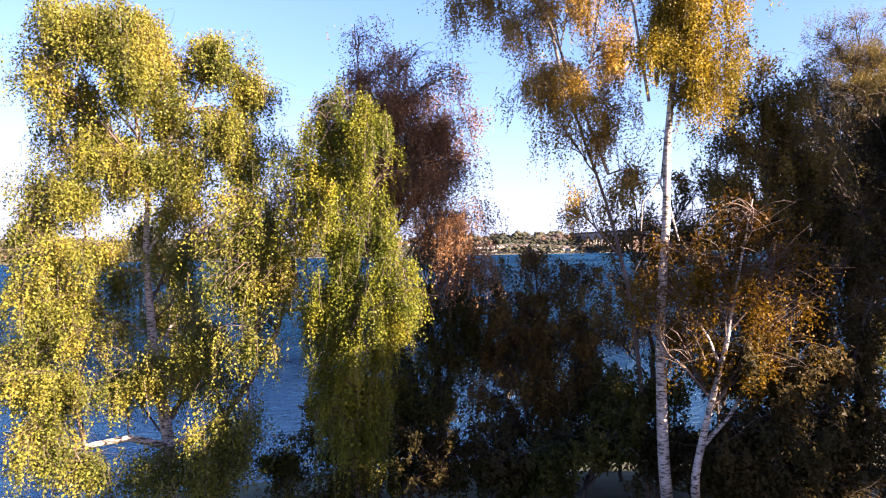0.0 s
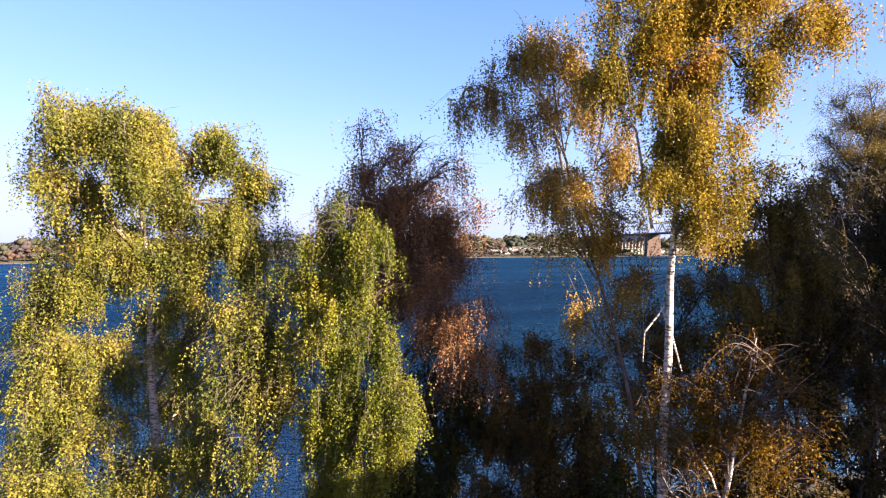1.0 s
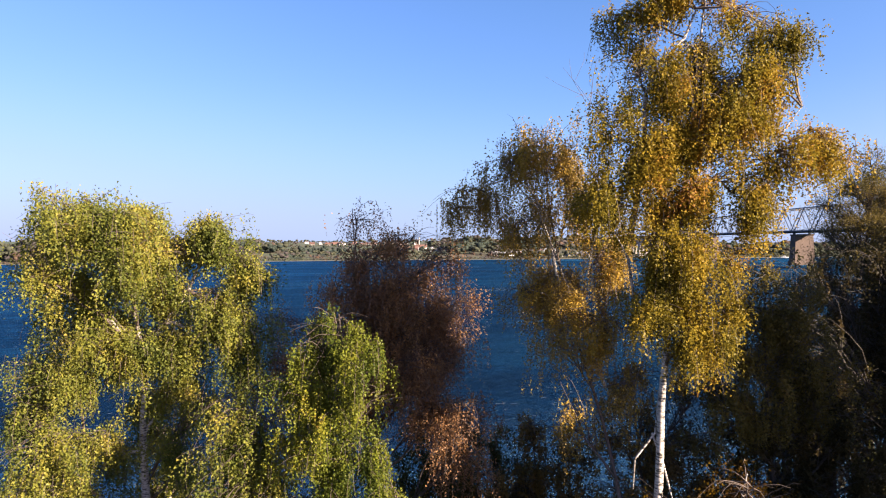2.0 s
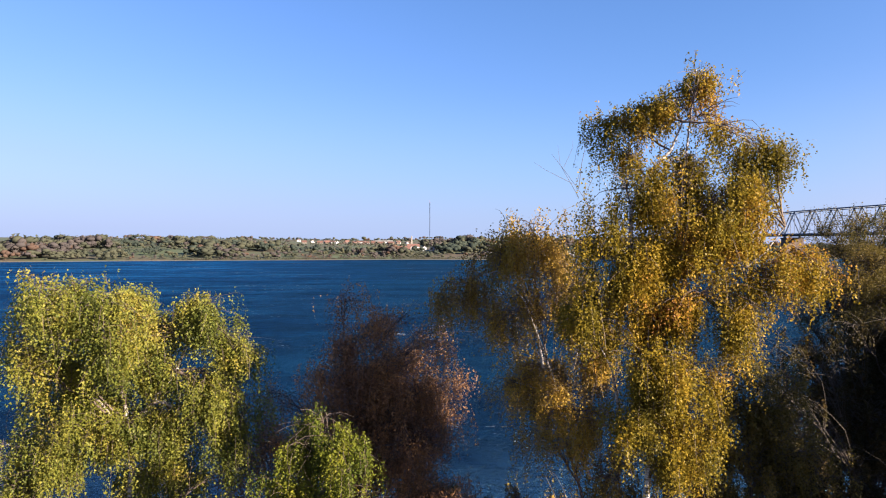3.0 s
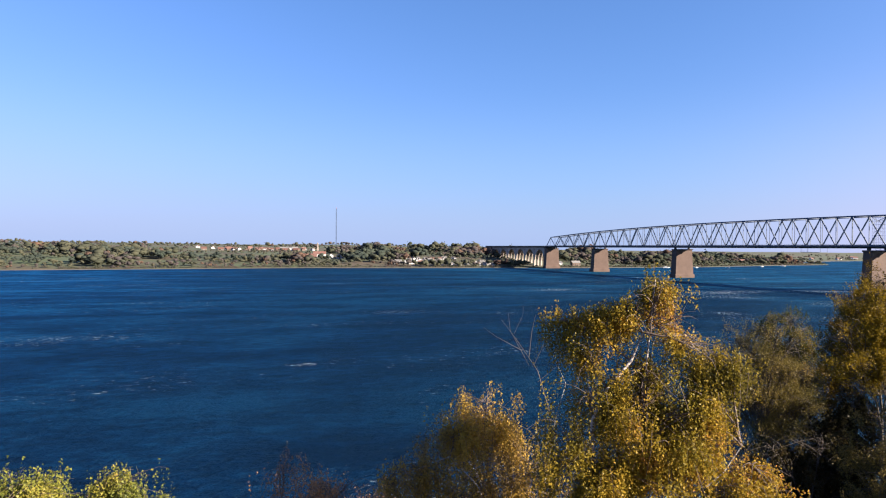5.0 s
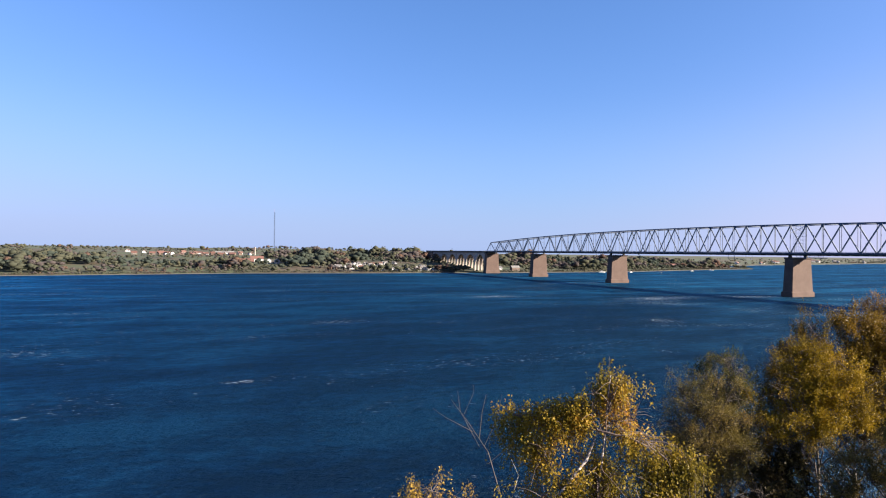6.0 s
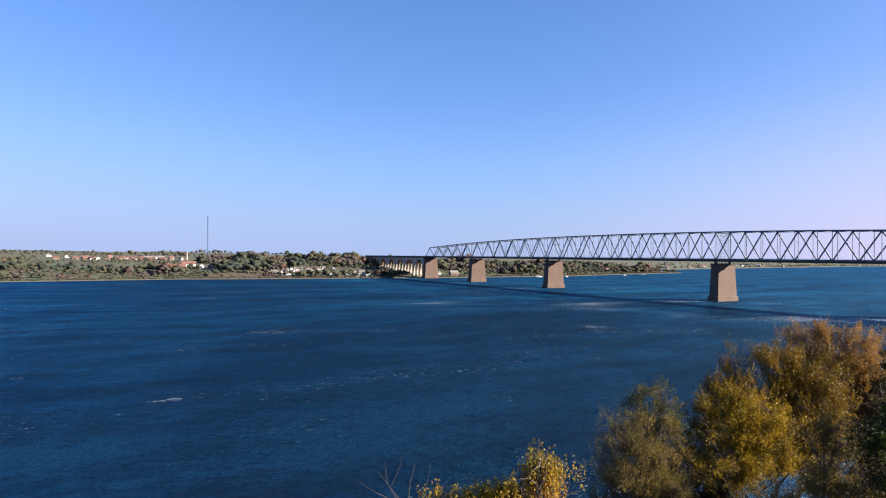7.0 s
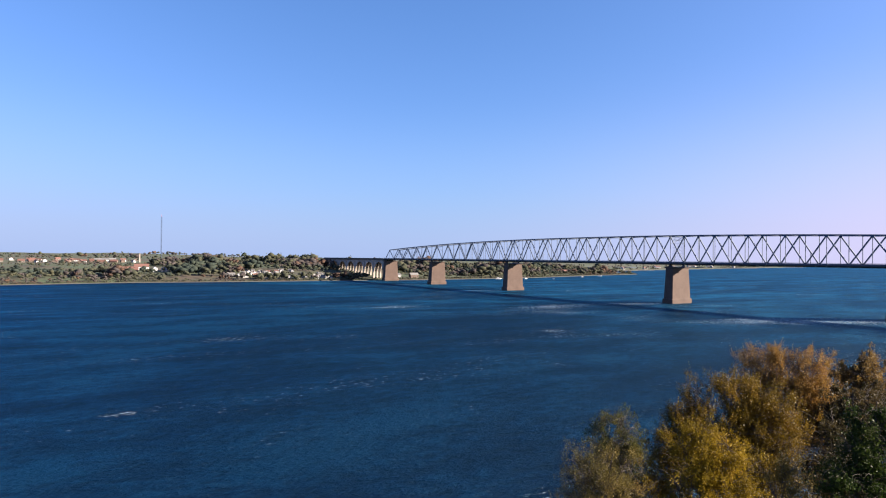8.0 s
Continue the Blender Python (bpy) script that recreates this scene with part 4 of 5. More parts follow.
                lens.append(np.full(w, rng.uniform(0.35, 1.25)) * rng.uniform(0.6, 1.2, w))
    for path in stems:
        P = np.array(path, float)
        m = len(P)
        V, Q = tubes([[(P[i, :3] - O, P[i, 3]) for i in range(m)]], 7)
        quads("limb", V, Q, BARK if P[0, 3] > 0.02 else TWIG, holder, smooth=True)
    V, Q, W, R = leaves(np.concatenate(starts), np.concatenate(outs), np.concatenate(lens), rng, droop, size, step, lift)
    quads("crown", V, Q, leaf, holder, kind="stuff")
    V, Q = tubes(branch_paths, 3)
    quads("branchwork", np.concatenate([V, W]), np.concatenate([Q, R + len(V)]), DARK_BARK if bark == DARK_BARK else TWIG, holder, kind="stuff")
    return holder


upper = [(859.6, -445.4, 20.3, 1.6, 1.3), (859.9, -443.7, 20.6, 1.4, 1.0), (859.9, -443.4, 18.8, 1.8, 1.8), (859.5, -446.3, 18.6, 1.1, 1.3), (857.1, -445.8, 16.7, 2.2, 1.7), (857.5, -443.6, 15.6, 1.7, 1.5), (857.9, -440.8, 20.0, 1.1, 1.1), (858.0, -439.7, 18.3, 1.0, 1.2), (857.9, -440.6, 16.6, 1.5, 1.5), (858.0, -439.8, 15.6, 1.1, 1.1), (856.5, -443.0, 17.4, 1.3, 1.1), (857.1, -446.0, 14.5, 1.9, 1.2), (857.7, -442.2, 14.1, 1.3, 1.2), (858.1, -439.6, 14.1, 1.0, 1.2), (857.4, -447.5, 13.7, 1.3, 1.1), (857.7, -441.9, 15.6, 1.3, 1.1)] + [(858.3, -446.8, 19.9, 0.9, 1.1), (858.6, -445.2, 20.5, 1.2, 1.1), (858.3, -443.8, 20.0, 1.0, 1.2), (858.0, -446.0, 18.0, 1.2, 1.2), (858.2, -444.4, 18.1, 1.2, 1.2), (857.4, -443.2, 18.6, 0.9, 1.1), (858.1, -445.5, 15.9, 1.2, 1.2), (857.8, -444.0, 15.3, 1.2, 1.3), (857.6, -442.2, 15.1, 1.0, 1.1), (858.0, -446.1, 14.7, 1.0, 1.0), (858.5, -440.2, 16.9, 1.3, 1.2), (857.8, -440.9, 19.6, 1.1, 1.1), (858.1, -439.3, 18.1, 0.9, 1.1), (857.2, -447.5, 15.1, 0.8, 0.8), (858.1, -439.5, 15.1, 1.0, 1.0)] + [(857.6, -442.4, 19.2, 0.9, 1.1), (857.7, -442.1, 17.5, 0.9, 1.0), (857.8, -441.4, 20.3, 0.8, 0.8), (858.0, -440.0, 19.2, 0.8, 0.8), (858.1, -439.0, 18.3, 0.7, 0.8), (858.5, -447.3, 18.7, 0.8, 0.6), (858.6, -443.2, 20.8, 0.9, 0.6), (858.2, -439.2, 16.2, 1.0, 1.0), (859.0, -446.0, 21.2, 0.8, 0.7), (858.0, -442.9, 19.9, 0.9, 0.9)]
lower = [(859.1, -446.2, 12.1, 1.7, 1.2), (859.0, -447.0, 10.3, 1.4, 1.6), (859.2, -445.6, 9.1, 1.2, 1.2), (857.8, -448.1, 13.0, 0.9, 0.9), (859.9, -446.5, 6.5, 1.3, 0.6), (862.1, -440.4, 6.4, 1.1, 0.7), (862.3, -439.2, 12.6, 1.0, 1.1), (862.3, -439.4, 11.2, 1.3, 1.1), (862.4, -438.2, 11.5, 0.9, 0.9), (860.9, -441.3, 9.2, 0.9, 0.9), (859.5, -444.1, 9.5, 0.8, 1.0), (858.4, -444.4, 12.5, 1.0, 1.0), (858.7, -441.9, 12.1, 1.0, 1.1), (859.3, -441.5, 10.3, 0.9, 1.2), (858.7, -445.4, 10.4, 1.2, 1.0), (859.6, -443.3, 8.1, 1.4, 1.0)] + [(859.6, -446.2, 8.1, 1.6, 1.0), (862.3, -439.1, 9.4, 1.1, 1.0), (862.2, -439.9, 14.1, 0.9, 0.7), (859.9, -446.6, 5.7, 1.3, 0.7), (860.2, -444.9, 5.1, 1.1, 0.7), (860.7, -441.9, 5.2, 1.1, 0.8), (862.2, -439.7, 5.5, 0.9, 0.8), (862.3, -439.3, 6.8, 0.8, 0.8), (860.5, -443.2, 4.8, 0.9, 0.7), (862.1, -440.4, 4.9, 0.9, 0.6), (859.3, -447.5, 7.8, 1.0, 1.2), (859.0, -446.2, 9.4, 1.1, 1.1), (858.5, -446.1, 11.2, 1.0, 1.0), (862.3, -439.4, 13.0, 1.1, 1.1), (862.4, -438.3, 12.1, 0.8, 0.9), (862.2, -439.9, 12.0, 0.9, 1.0)] + [(862.3, -439.0, 11.2, 1.0, 0.9), (859.8, -441.3, 9.7, 0.9, 1.1), (858.3, -447.1, 12.6, 1.0, 1.0), (858.3, -447.4, 10.4, 0.9, 1.0), (862.0, -437.1, 10.4, 0.7, 0.8), (862.4, -436.0, 10.4, 0.8, 1.0), (863.0, -434.2, 10.6, 0.6, 0.7), (862.5, -435.7, 8.9, 0.6, 0.9), (862.1, -436.6, 9.3, 0.6, 0.8), (861.0, -440.4, 7.8, 0.8, 0.9), (862.2, -439.3, 9.1, 0.7, 0.9), (859.8, -441.7, 7.8, 0.8, 0.9), (858.8, -444.4, 7.5, 0.8, 0.9), (859.0, -446.2, 7.8, 1.1, 0.9), (858.8, -447.4, 8.8, 0.9, 0.9)] + [(855.9, -443.0, 11.9, 1.1, 1.0), (856.0, -443.6, 9.6, 1.2, 1.0), (856.0, -442.2, 10.6, 0.9, 1.0), (856.3, -442.5, 8.0, 1.0, 0.9), (856.2, -444.9, 11.0, 1.0, 1.0), (857.0, -441.0, 8.6, 1.0, 1.0), (856.4, -441.4, 13.2, 0.9, 0.9), (856.4, -445.1, 7.6, 1.0, 1.0), (855.9, -443.8, 13.4, 1.0, 1.0)]
tree("birch_tree", "tall silver birch with pale yellow-green hanging leaves and white limbs", (858.3, -442.6), upper + lower, LEAF_SILVER, seed=11, top=(858.6, -443.6, 21.0), girth=0.25, droop=1.5, step=0.086, size=0.083, full=1.1, air=-0.26, spread=0.24, spine=[(858.30, -442.60, 5.50), (858.00, -443.00, 7.20), (857.80, -443.30, 9.30), (857.50, -443.50, 11.50), (857.40, -443.60, 13.00), (857.40, -443.40, 15.10), (857.30, -443.90, 17.10)], stems=([(858.60, -442.80, 5.50, 0.160), (859.20, -441.50, 5.90, 0.130), (859.80, -440.40, 6.80, 0.110), (860.30, -439.50, 8.00, 0.100), (860.90, -438.50, 9.80, 0.080), (861.20, -438.00, 11.50, 0.060), (861.40, -437.70, 12.80, 0.030)], [(858.60, -442.60, 5.50, 0.140), (858.70, -443.90, 5.90, 0.120), (858.70, -445.40, 5.70, 0.100), (858.70, -446.50, 5.40, 0.080), (858.80, -447.60, 5.10, 0.050), (858.80, -448.50, 4.80, 0.030)], [(857.40, -443.60, 11.90, 0.080), (857.50, -444.30, 11.90, 0.060), (857.60, -444.90, 12.30, 0.050), (857.60, -445.60, 12.70, 0.040), (857.50, -446.50, 12.60, 0.020)],) + ([(857.50, -443.60, 15.60, 0.090), (857.60, -442.70, 16.80, 0.080), (857.70, -441.80, 18.00, 0.060), (857.80, -441.40, 19.00, 0.040)], [(861.00, -438.30, 10.50, 0.060), (861.50, -437.10, 10.70, 0.050), (862.10, -436.00, 10.90, 0.040), (862.70, -434.70, 11.20, 0.025)], [(857.80, -443.60, 9.60, 0.050), (857.90, -444.10, 10.00, 0.040), (858.00, -444.80, 10.30, 0.030)],))
tree("birch_tree", "slender birch thick with green and yellow hanging leaves", (862.6, -435.9), [(863.2, -436.2, 17.2, 0.9, 0.7), (863.1, -437.0, 16.4, 1.0, 0.9), (863.4, -435.3, 16.4, 1.0, 0.9), (863.0, -437.6, 15.1, 0.8, 0.9), (863.4, -434.8, 14.8, 0.8, 1.0), (863.2, -436.2, 14.8, 1.3, 1.0), (863.1, -437.1, 13.4, 1.0, 1.0), (863.4, -435.4, 13.0, 1.0, 1.0), (863.2, -436.4, 11.8, 1.0, 0.8), (864.3, -435.5, 10.6, 1.0, 1.0), (864.5, -434.3, 11.1, 0.6, 0.7), (863.9, -434.8, 11.9, 0.7, 0.8), (864.3, -435.7, 9.3, 0.9, 0.8), (863.1, -436.9, 10.6, 0.8, 1.0), (863.3, -436.1, 8.2, 0.9, 0.9), (863.2, -436.9, 8.6, 0.7, 0.9)] + [(863.5, -435.3, 8.0, 0.7, 1.0), (863.3, -436.5, 7.2, 0.8, 0.8), (863.4, -435.6, 6.8, 0.6, 0.7), (863.2, -437.1, 10.5, 0.7, 0.9), (863.6, -434.8, 9.8, 0.6, 0.8)], LEAF_GREEN, bark=TWIG, seed=12, girth=0.09, droop=2.1, step=0.050, size=0.068, full=1.25, air=-0.12, spread=0.17)
tree("birch_tree", "thin brown birch with sparse purple-brown leaves and bare tips", (858.3, -434.4), [(858.7, -435.5, 20.6, 0.8, 0.9), (858.9, -433.9, 19.8, 0.9, 0.9), (858.7, -435.1, 19.0, 1.2, 1.1), (859.1, -432.8, 18.5, 1.0, 1.1), (858.9, -433.9, 17.2, 1.6, 1.3), (859.2, -432.3, 17.0, 0.8, 1.0), (860.0, -433.3, 15.1, 1.6, 1.1), (858.8, -434.5, 14.4, 1.3, 1.3), (860.2, -431.6, 13.5, 1.2, 0.9), (856.4, -438.2, 16.4, 1.2, 1.0), (856.3, -439.2, 14.3, 1.2, 1.4), (858.0, -432.9, 18.3, 1.0, 1.2), (858.8, -434.5, 17.3, 1.7, 1.3), (859.5, -435.8, 16.1, 1.2, 1.0), (859.1, -432.8, 16.4, 1.3, 1.1), (859.0, -431.9, 19.2, 1.1, 1.0), (858.8, -430.9, 17.6, 1.0, 1.0), (859.0, -436.4, 17.6, 0.9, 1.0), (859.1, -433.2, 20.0, 0.7, 0.8)], LEAF_MAUVE, bark=TWIG, seed=13, girth=0.12, full=0.7, air=-0.12, droop=1.7, step=0.082, size=0.07, skirt=1, spread=0.3)
tree("birch_tree", "birch of several pale stems with sparse golden-brown leaves", (864.8, -426.9), [(862.1, -429.2, 23.3, 1.3, 0.9), (862.0, -430.2, 22.4, 1.2, 1.0), (862.2, -428.4, 22.3, 1.2, 1.1), (861.8, -431.1, 21.0, 0.9, 0.9), (861.6, -432.3, 20.8, 0.8, 0.5), (862.1, -429.4, 20.8, 1.1, 1.0), (862.3, -428.3, 20.4, 1.0, 1.2), (862.2, -428.9, 18.3, 1.2, 1.1), (863.2, -427.4, 18.9, 1.1, 1.1), (862.0, -430.0, 17.7, 0.8, 0.5), (863.9, -428.1, 16.9, 1.3, 0.9), (862.0, -430.2, 19.8, 1.0, 1.0), (863.1, -428.4, 17.8, 1.1, 0.9), (863.0, -428.9, 16.1, 1.0, 0.9), (863.1, -428.0, 21.0, 0.8, 1.1)] + [(863.0, -428.6, 13.7, 0.8, 0.6), (862.7, -427.5, 16.2, 0.9, 1.0), (862.3, -429.6, 17.6, 1.0, 1.0), (863.4, -426.6, 18.6, 1.0, 1.2), (863.2, -426.8, 16.6, 1.0, 1.0), (863.4, -426.4, 14.6, 0.9, 1.0), (863.0, -427.3, 20.2, 0.9, 1.0)], LEAF_RUST, bark=TWIG, seed=14, girth=0.08, top=(862.0, -429.2, 23.4), spine=[(864.60, -427.00, 8.00), (864.10, -427.10, 11.00), (863.30, -427.50, 14.00), (862.60, -428.30, 17.00), (862.20, -428.80, 20.00)], full=0.8, air=-0.16, droop=1.7, step=0.06, size=0.066, spread=0.24, stems=([(861.20, -427.10, 24.60, 0.008), (860.90, -427.70, 25.80, 0.006), (860.90, -427.80, 26.50, 0.003)], [(861.10, -427.30, 25.10, 0.008), (860.80, -428.20, 25.60, 0.005), (860.60, -428.60, 25.90, 0.003)], [(861.20, -426.90, 24.60, 0.008), (861.40, -426.50, 25.60, 0.005), (861.50, -426.40, 26.40, 0.003)],) + ([(861.00, -427.60, 25.70, 0.006), (861.10, -427.30, 26.40, 0.004), (861.10, -427.30, 26.70, 0.003)], [(861.30, -426.80, 24.00, 0.008), (861.60, -426.20, 24.60, 0.005), (861.70, -425.90, 25.20, 0.003)], [(863.00, -427.30, 15.00, 0.060), (862.80, -428.20, 17.50, 0.050), (862.70, -428.90, 19.40, 0.038), (862.60, -429.50, 21.00, 0.028), (862.40, -430.40, 22.00, 0.018), (862.20, -431.80, 21.50, 0.007)],) + ([(863.10, -427.70, 17.40, 0.028), (862.70, -428.90, 18.00, 0.020), (862.60, -429.90, 18.30, 0.008)], [(863.20, -428.00, 18.70, 0.030), (863.80, -427.70, 21.40, 0.024), (863.90, -427.40, 23.40, 0.016), (864.00, -427.10, 24.50, 0.010), (863.90, -427.50, 25.40, 0.006)], [(861.50, -426.40, 22.90, 0.014), (861.30, -426.80, 24.40, 0.011), (861.00, -427.50, 25.50, 0.007), (860.80, -428.00, 26.20, 0.004)],) + ([(861.20, -427.10, 24.90, 0.012), (861.20, -427.00, 25.80, 0.009), (861.30, -426.90, 26.40, 0.005)], [(862.50, -428.80, 18.70, 0.060), (862.40, -429.20, 20.80, 0.050), (862.20, -429.80, 21.90, 0.030), (862.10, -430.20, 23.20, 0.020)],))
tree("birch_tree", "very tall white-trunked birch with a dense golden crown", (866.9, -427.2), [(866.5, -425.4, 27.6, 0.7, 0.6), (866.3, -426.2, 26.8, 0.7, 0.7), (866.6, -424.9, 26.3, 0.8, 0.9), (865.8, -426.6, 26.8, 0.4, 0.5), (865.0, -427.8, 26.4, 0.6, 0.6), (865.1, -427.2, 25.3, 0.8, 0.9), (866.4, -425.8, 25.1, 1.2, 1.0), (867.4, -423.6, 25.5, 0.45, 0.3), (867.2, -424.2, 25.5, 0.5, 0.4), (867.5, -424.9, 22.9, 0.9, 0.9), (867.3, -425.2, 24.2, 0.8, 0.8), (867.6, -424.6, 20.9, 0.9, 0.9), (866.3, -426.8, 23.7, 1.3, 1.0), (867.0, -425.3, 23.3, 1.4, 1.1), (867.9, -423.2, 22.3, 0.7, 0.8), (868.0, -422.7, 21.9, 0.7, 0.6), (867.8, -424.2, 21.9, 0.8, 0.8), (866.7, -427.5, 21.7, 1.5, 1.2), (867.4, -426.0, 21.1, 1.3, 1.2), (867.2, -427.4, 19.6, 1.4, 1.2), (867.4, -426.3, 19.1, 1.2, 1.1)] + [(867.2, -427.5, 17.9, 1.2, 0.9), (865.9, -428.5, 22.3, 0.8, 0.8), (866.4, -428.9, 20.4, 1.0, 1.0), (867.7, -424.9, 20.2, 0.7, 0.8), (867.2, -424.5, 24.4, 0.7, 0.7), (866.7, -427.1, 18.6, 1.0, 1.0), (867.1, -426.0, 17.7, 1.0, 1.1), (866.1, -428.4, 23.2, 0.9, 0.9), (866.6, -427.2, 22.3, 1.0, 1.0), (867.2, -425.9, 23.0, 0.9, 0.9)] + [(867.4, -424.8, 23.7, 0.8, 0.9), (866.3, -427.6, 24.4, 0.8, 0.8), (866.9, -426.3, 24.6, 0.9, 0.9), (866.5, -426.6, 20.6, 1.2, 1.1), (866.6, -426.3, 22.4, 1.2, 1.1), (866.4, -426.0, 24.0, 1.1, 1.0), (866.6, -426.9, 18.8, 1.3, 1.1), (867.3, -426.3, 16.6, 1.1, 0.9), (866.1, -428.5, 21.1, 0.9, 0.9), (867.5, -424.6, 21.6, 0.9, 0.9)], LEAF_GOLD, seed=15, girth=0.17, full=1.3, droop=1.35, step=0.047, size=0.062, air=-0.14, spread=0.22, top=(866.5, -425.6, 27.9), spine=[(866.50, -427.30, 5.40), (866.60, -427.40, 8.30), (866.60, -427.40, 11.20), (866.70, -427.20, 13.10), (866.70, -427.20, 15.70), (866.70, -426.90, 17.60), (866.70, -426.70, 19.50)], stems=([(866.50, -427.60, 16.70, 0.050), (866.60, -428.10, 19.40, 0.035), (866.60, -428.60, 20.30, 0.012)], [(866.60, -427.40, 17.10, 0.040), (866.80, -427.30, 19.00, 0.030), (866.90, -427.20, 20.30, 0.012)], [(867.00, -425.30, 21.20, 0.025), (867.40, -424.50, 21.80, 0.018), (867.60, -423.50, 22.40, 0.010)],) + ([(866.10, -427.80, 19.90, 0.090), (866.20, -427.40, 22.40, 0.080), (866.20, -427.40, 24.00, 0.060), (866.30, -427.00, 24.80, 0.050), (866.40, -426.30, 25.60, 0.040), (866.50, -426.00, 26.40, 0.020)], [(866.30, -426.90, 16.50, 0.050), (866.60, -427.30, 14.50, 0.035), (866.60, -427.90, 13.80, 0.030), (866.70, -428.00, 13.00, 0.015)], [(866.60, -427.40, 14.50, 0.030), (866.70, -427.10, 13.60, 0.030), (866.80, -426.90, 12.70, 0.020)],) + ([(867.70, -424.80, 22.30, 0.024), (867.80, -424.30, 22.70, 0.020), (867.90, -423.80, 23.40, 0.012)],))
tree("birch_tree", "small leaning birch with bright orange leaves in the shade", (867.0, -426.3), [(868.1, -425.5, 13.2, 1.1, 1.0), (867.4, -426.2, 12.0, 1.1, 0.9), (867.8, -424.2, 12.1, 1.2, 0.9), (866.7, -427.6, 12.5, 0.9, 0.7), (867.6, -425.5, 10.9, 1.5, 0.9), (867.9, -423.7, 10.9, 1.1, 0.8), (866.8, -427.3, 11.2, 1.0, 0.6)], LEAF_ORANGE, seed=16, girth=0.13, droop=0.9, size=0.066, full=0.8, air=-0.05, skirt=1, spread=0.25, spine=[(867.50, -427.00, 6.00), (867.60, -426.60, 7.90), (867.70, -426.10, 9.70), (867.70, -425.80, 11.20)])
tree("tree", "broad rounded tree with dull olive and brown leaves", (863.4, -421.3), [(863.2, -421.6, 18.6, 1.3, 0.9), (863.4, -423.0, 17.7, 1.2, 1.1), (863.2, -420.2, 17.9, 1.2, 1.1), (863.4, -421.8, 17.0, 1.5, 1.2), (863.7, -423.6, 16.2, 1.2, 1.1), (863.1, -419.5, 16.5, 1.2, 1.2), (863.8, -422.4, 15.3, 1.5, 1.2), (863.4, -420.3, 15.2, 1.5, 1.3), (862.6, -418.6, 15.3, 1.0, 1.1), (864.0, -424.0, 14.6, 1.1, 1.1)], LEAF_MURKY, bark=DARK_BARK, seed=17, skirt=1, full=0.65, droop=1.1, air=-0.05, size=0.075, step=0.06)
tree("birch_tree", "rounded birch with bright yellow-gold crown", (860.3, -409.8), [(859.8, -408.8, 26.4, 1.2, 1.1), (860.4, -407.9, 25.7, 1.2, 1.2), (859.3, -409.8, 25.6, 1.4, 1.2), (861.6, -407.8, 25.0, 1.2, 1.1), (860.5, -409.7, 24.8, 1.6, 1.2), (859.7, -411.1, 24.5, 1.3, 1.2)], LEAF_YELLOW, bark=DARK_BARK, seed=21, skirt=1, full=1.0, droop=0.9, step=0.05, size=0.06, lift=0.5, spread=0.2, air=-0.06)
tree("tree", "thinning upright tree with pale tan leaf tips", (851.7, -407.5), [(852.6, -410.6, 23.4, 1.1, 1.0), (853.6, -409.3, 23.8, 1.3, 1.1), (854.5, -408.0, 23.6, 1.2, 1.1), (853.2, -409.6, 22.2, 1.6, 1.2), (854.2, -408.3, 21.8, 1.5, 1.3), (850.3, -409.0, 21.5, 1.2, 1.3), (851.1, -407.7, 22.4, 1.4, 1.2), (852.0, -406.2, 22.2, 1.6, 1.3), (851.6, -406.9, 20.8, 1.7, 1.4), (852.6, -405.1, 21.0, 1.4, 1.4), (850.2, -409.1, 19.9, 1.4, 1.2)], LEAF_PALE, bark=DARK_BARK, seed=22, full=0.38, droop=0.9, step=0.05, size=0.06, skirt=2, lift=0.9, spread=0.22, air=-0.15)
tree("tree", "small round grey-green tree at the water", (846.5, -401.8), [(847.6, -404.0, 23.3, 1.4, 1.3), (848.3, -402.8, 24.1, 1.6, 1.3), (848.8, -402.0, 23.2, 1.5, 1.4), (848.0, -403.3, 21.8, 1.9, 1.3), (849.0, -401.6, 21.6, 1.6, 1.4)], LEAF_DULL, bark=DARK_BARK, seed=23, skirt=3, full=0.5, droop=0.7, step=0.05, size=0.075, lift=0.4, spread=0.2)
tree("birch_tree", "broad golden-olive birch with fine upright twigs", (856.2, -400.8), [(a, c, z - 0.7, r, q) for a, c, z, r, q in [(852.9, -402.9, 25.9, 1.6, 1.6), (853.6, -401.7, 27.1, 1.7, 1.6), (854.7, -399.9, 27.5, 1.8, 1.6), (855.8, -398.1, 27.2, 1.8, 1.6), (857.2, -397.7, 26.2, 1.7, 1.7), (854.6, -402.0, 25.2, 2.1, 1.7), (856.0, -399.6, 25.1, 2.1, 1.7), (857.9, -398.5, 24.4, 1.7, 1.5), (853.4, -404.0, 24.4, 1.6, 1.6), (853.0, -404.6, 23.5, 1.4, 1.4)]], LEAF_OLIVE, seed=24, skirt=2, size=0.074, full=0.5, droop=1.0, step=0.055, twigs=30, lift=0.9, spread=0.2, air=-0.08)
tree("tree", "tall rounded tree with brown and orange thin leaves", (851.6, -388.2), [(849.2, -389.7, 26.8, 1.7, 1.4), (850.4, -387.6, 27.2, 2.1, 1.8), (851.8, -385.4, 26.8, 2.1, 1.8), (852.9, -385.4, 25.4, 1.7, 1.9), (852.1, -386.7, 24.3, 2.4, 2.2), (853.5, -386.2, 23.1, 1.8, 2.1)], LEAF_RUSSET, bark=DARK_BARK, seed=25, skirt=2, size=0.08, full=0.5, droop=1.0, step=0.065, twigs=28, lift=0.9, spread=0.25, air=-0.1)
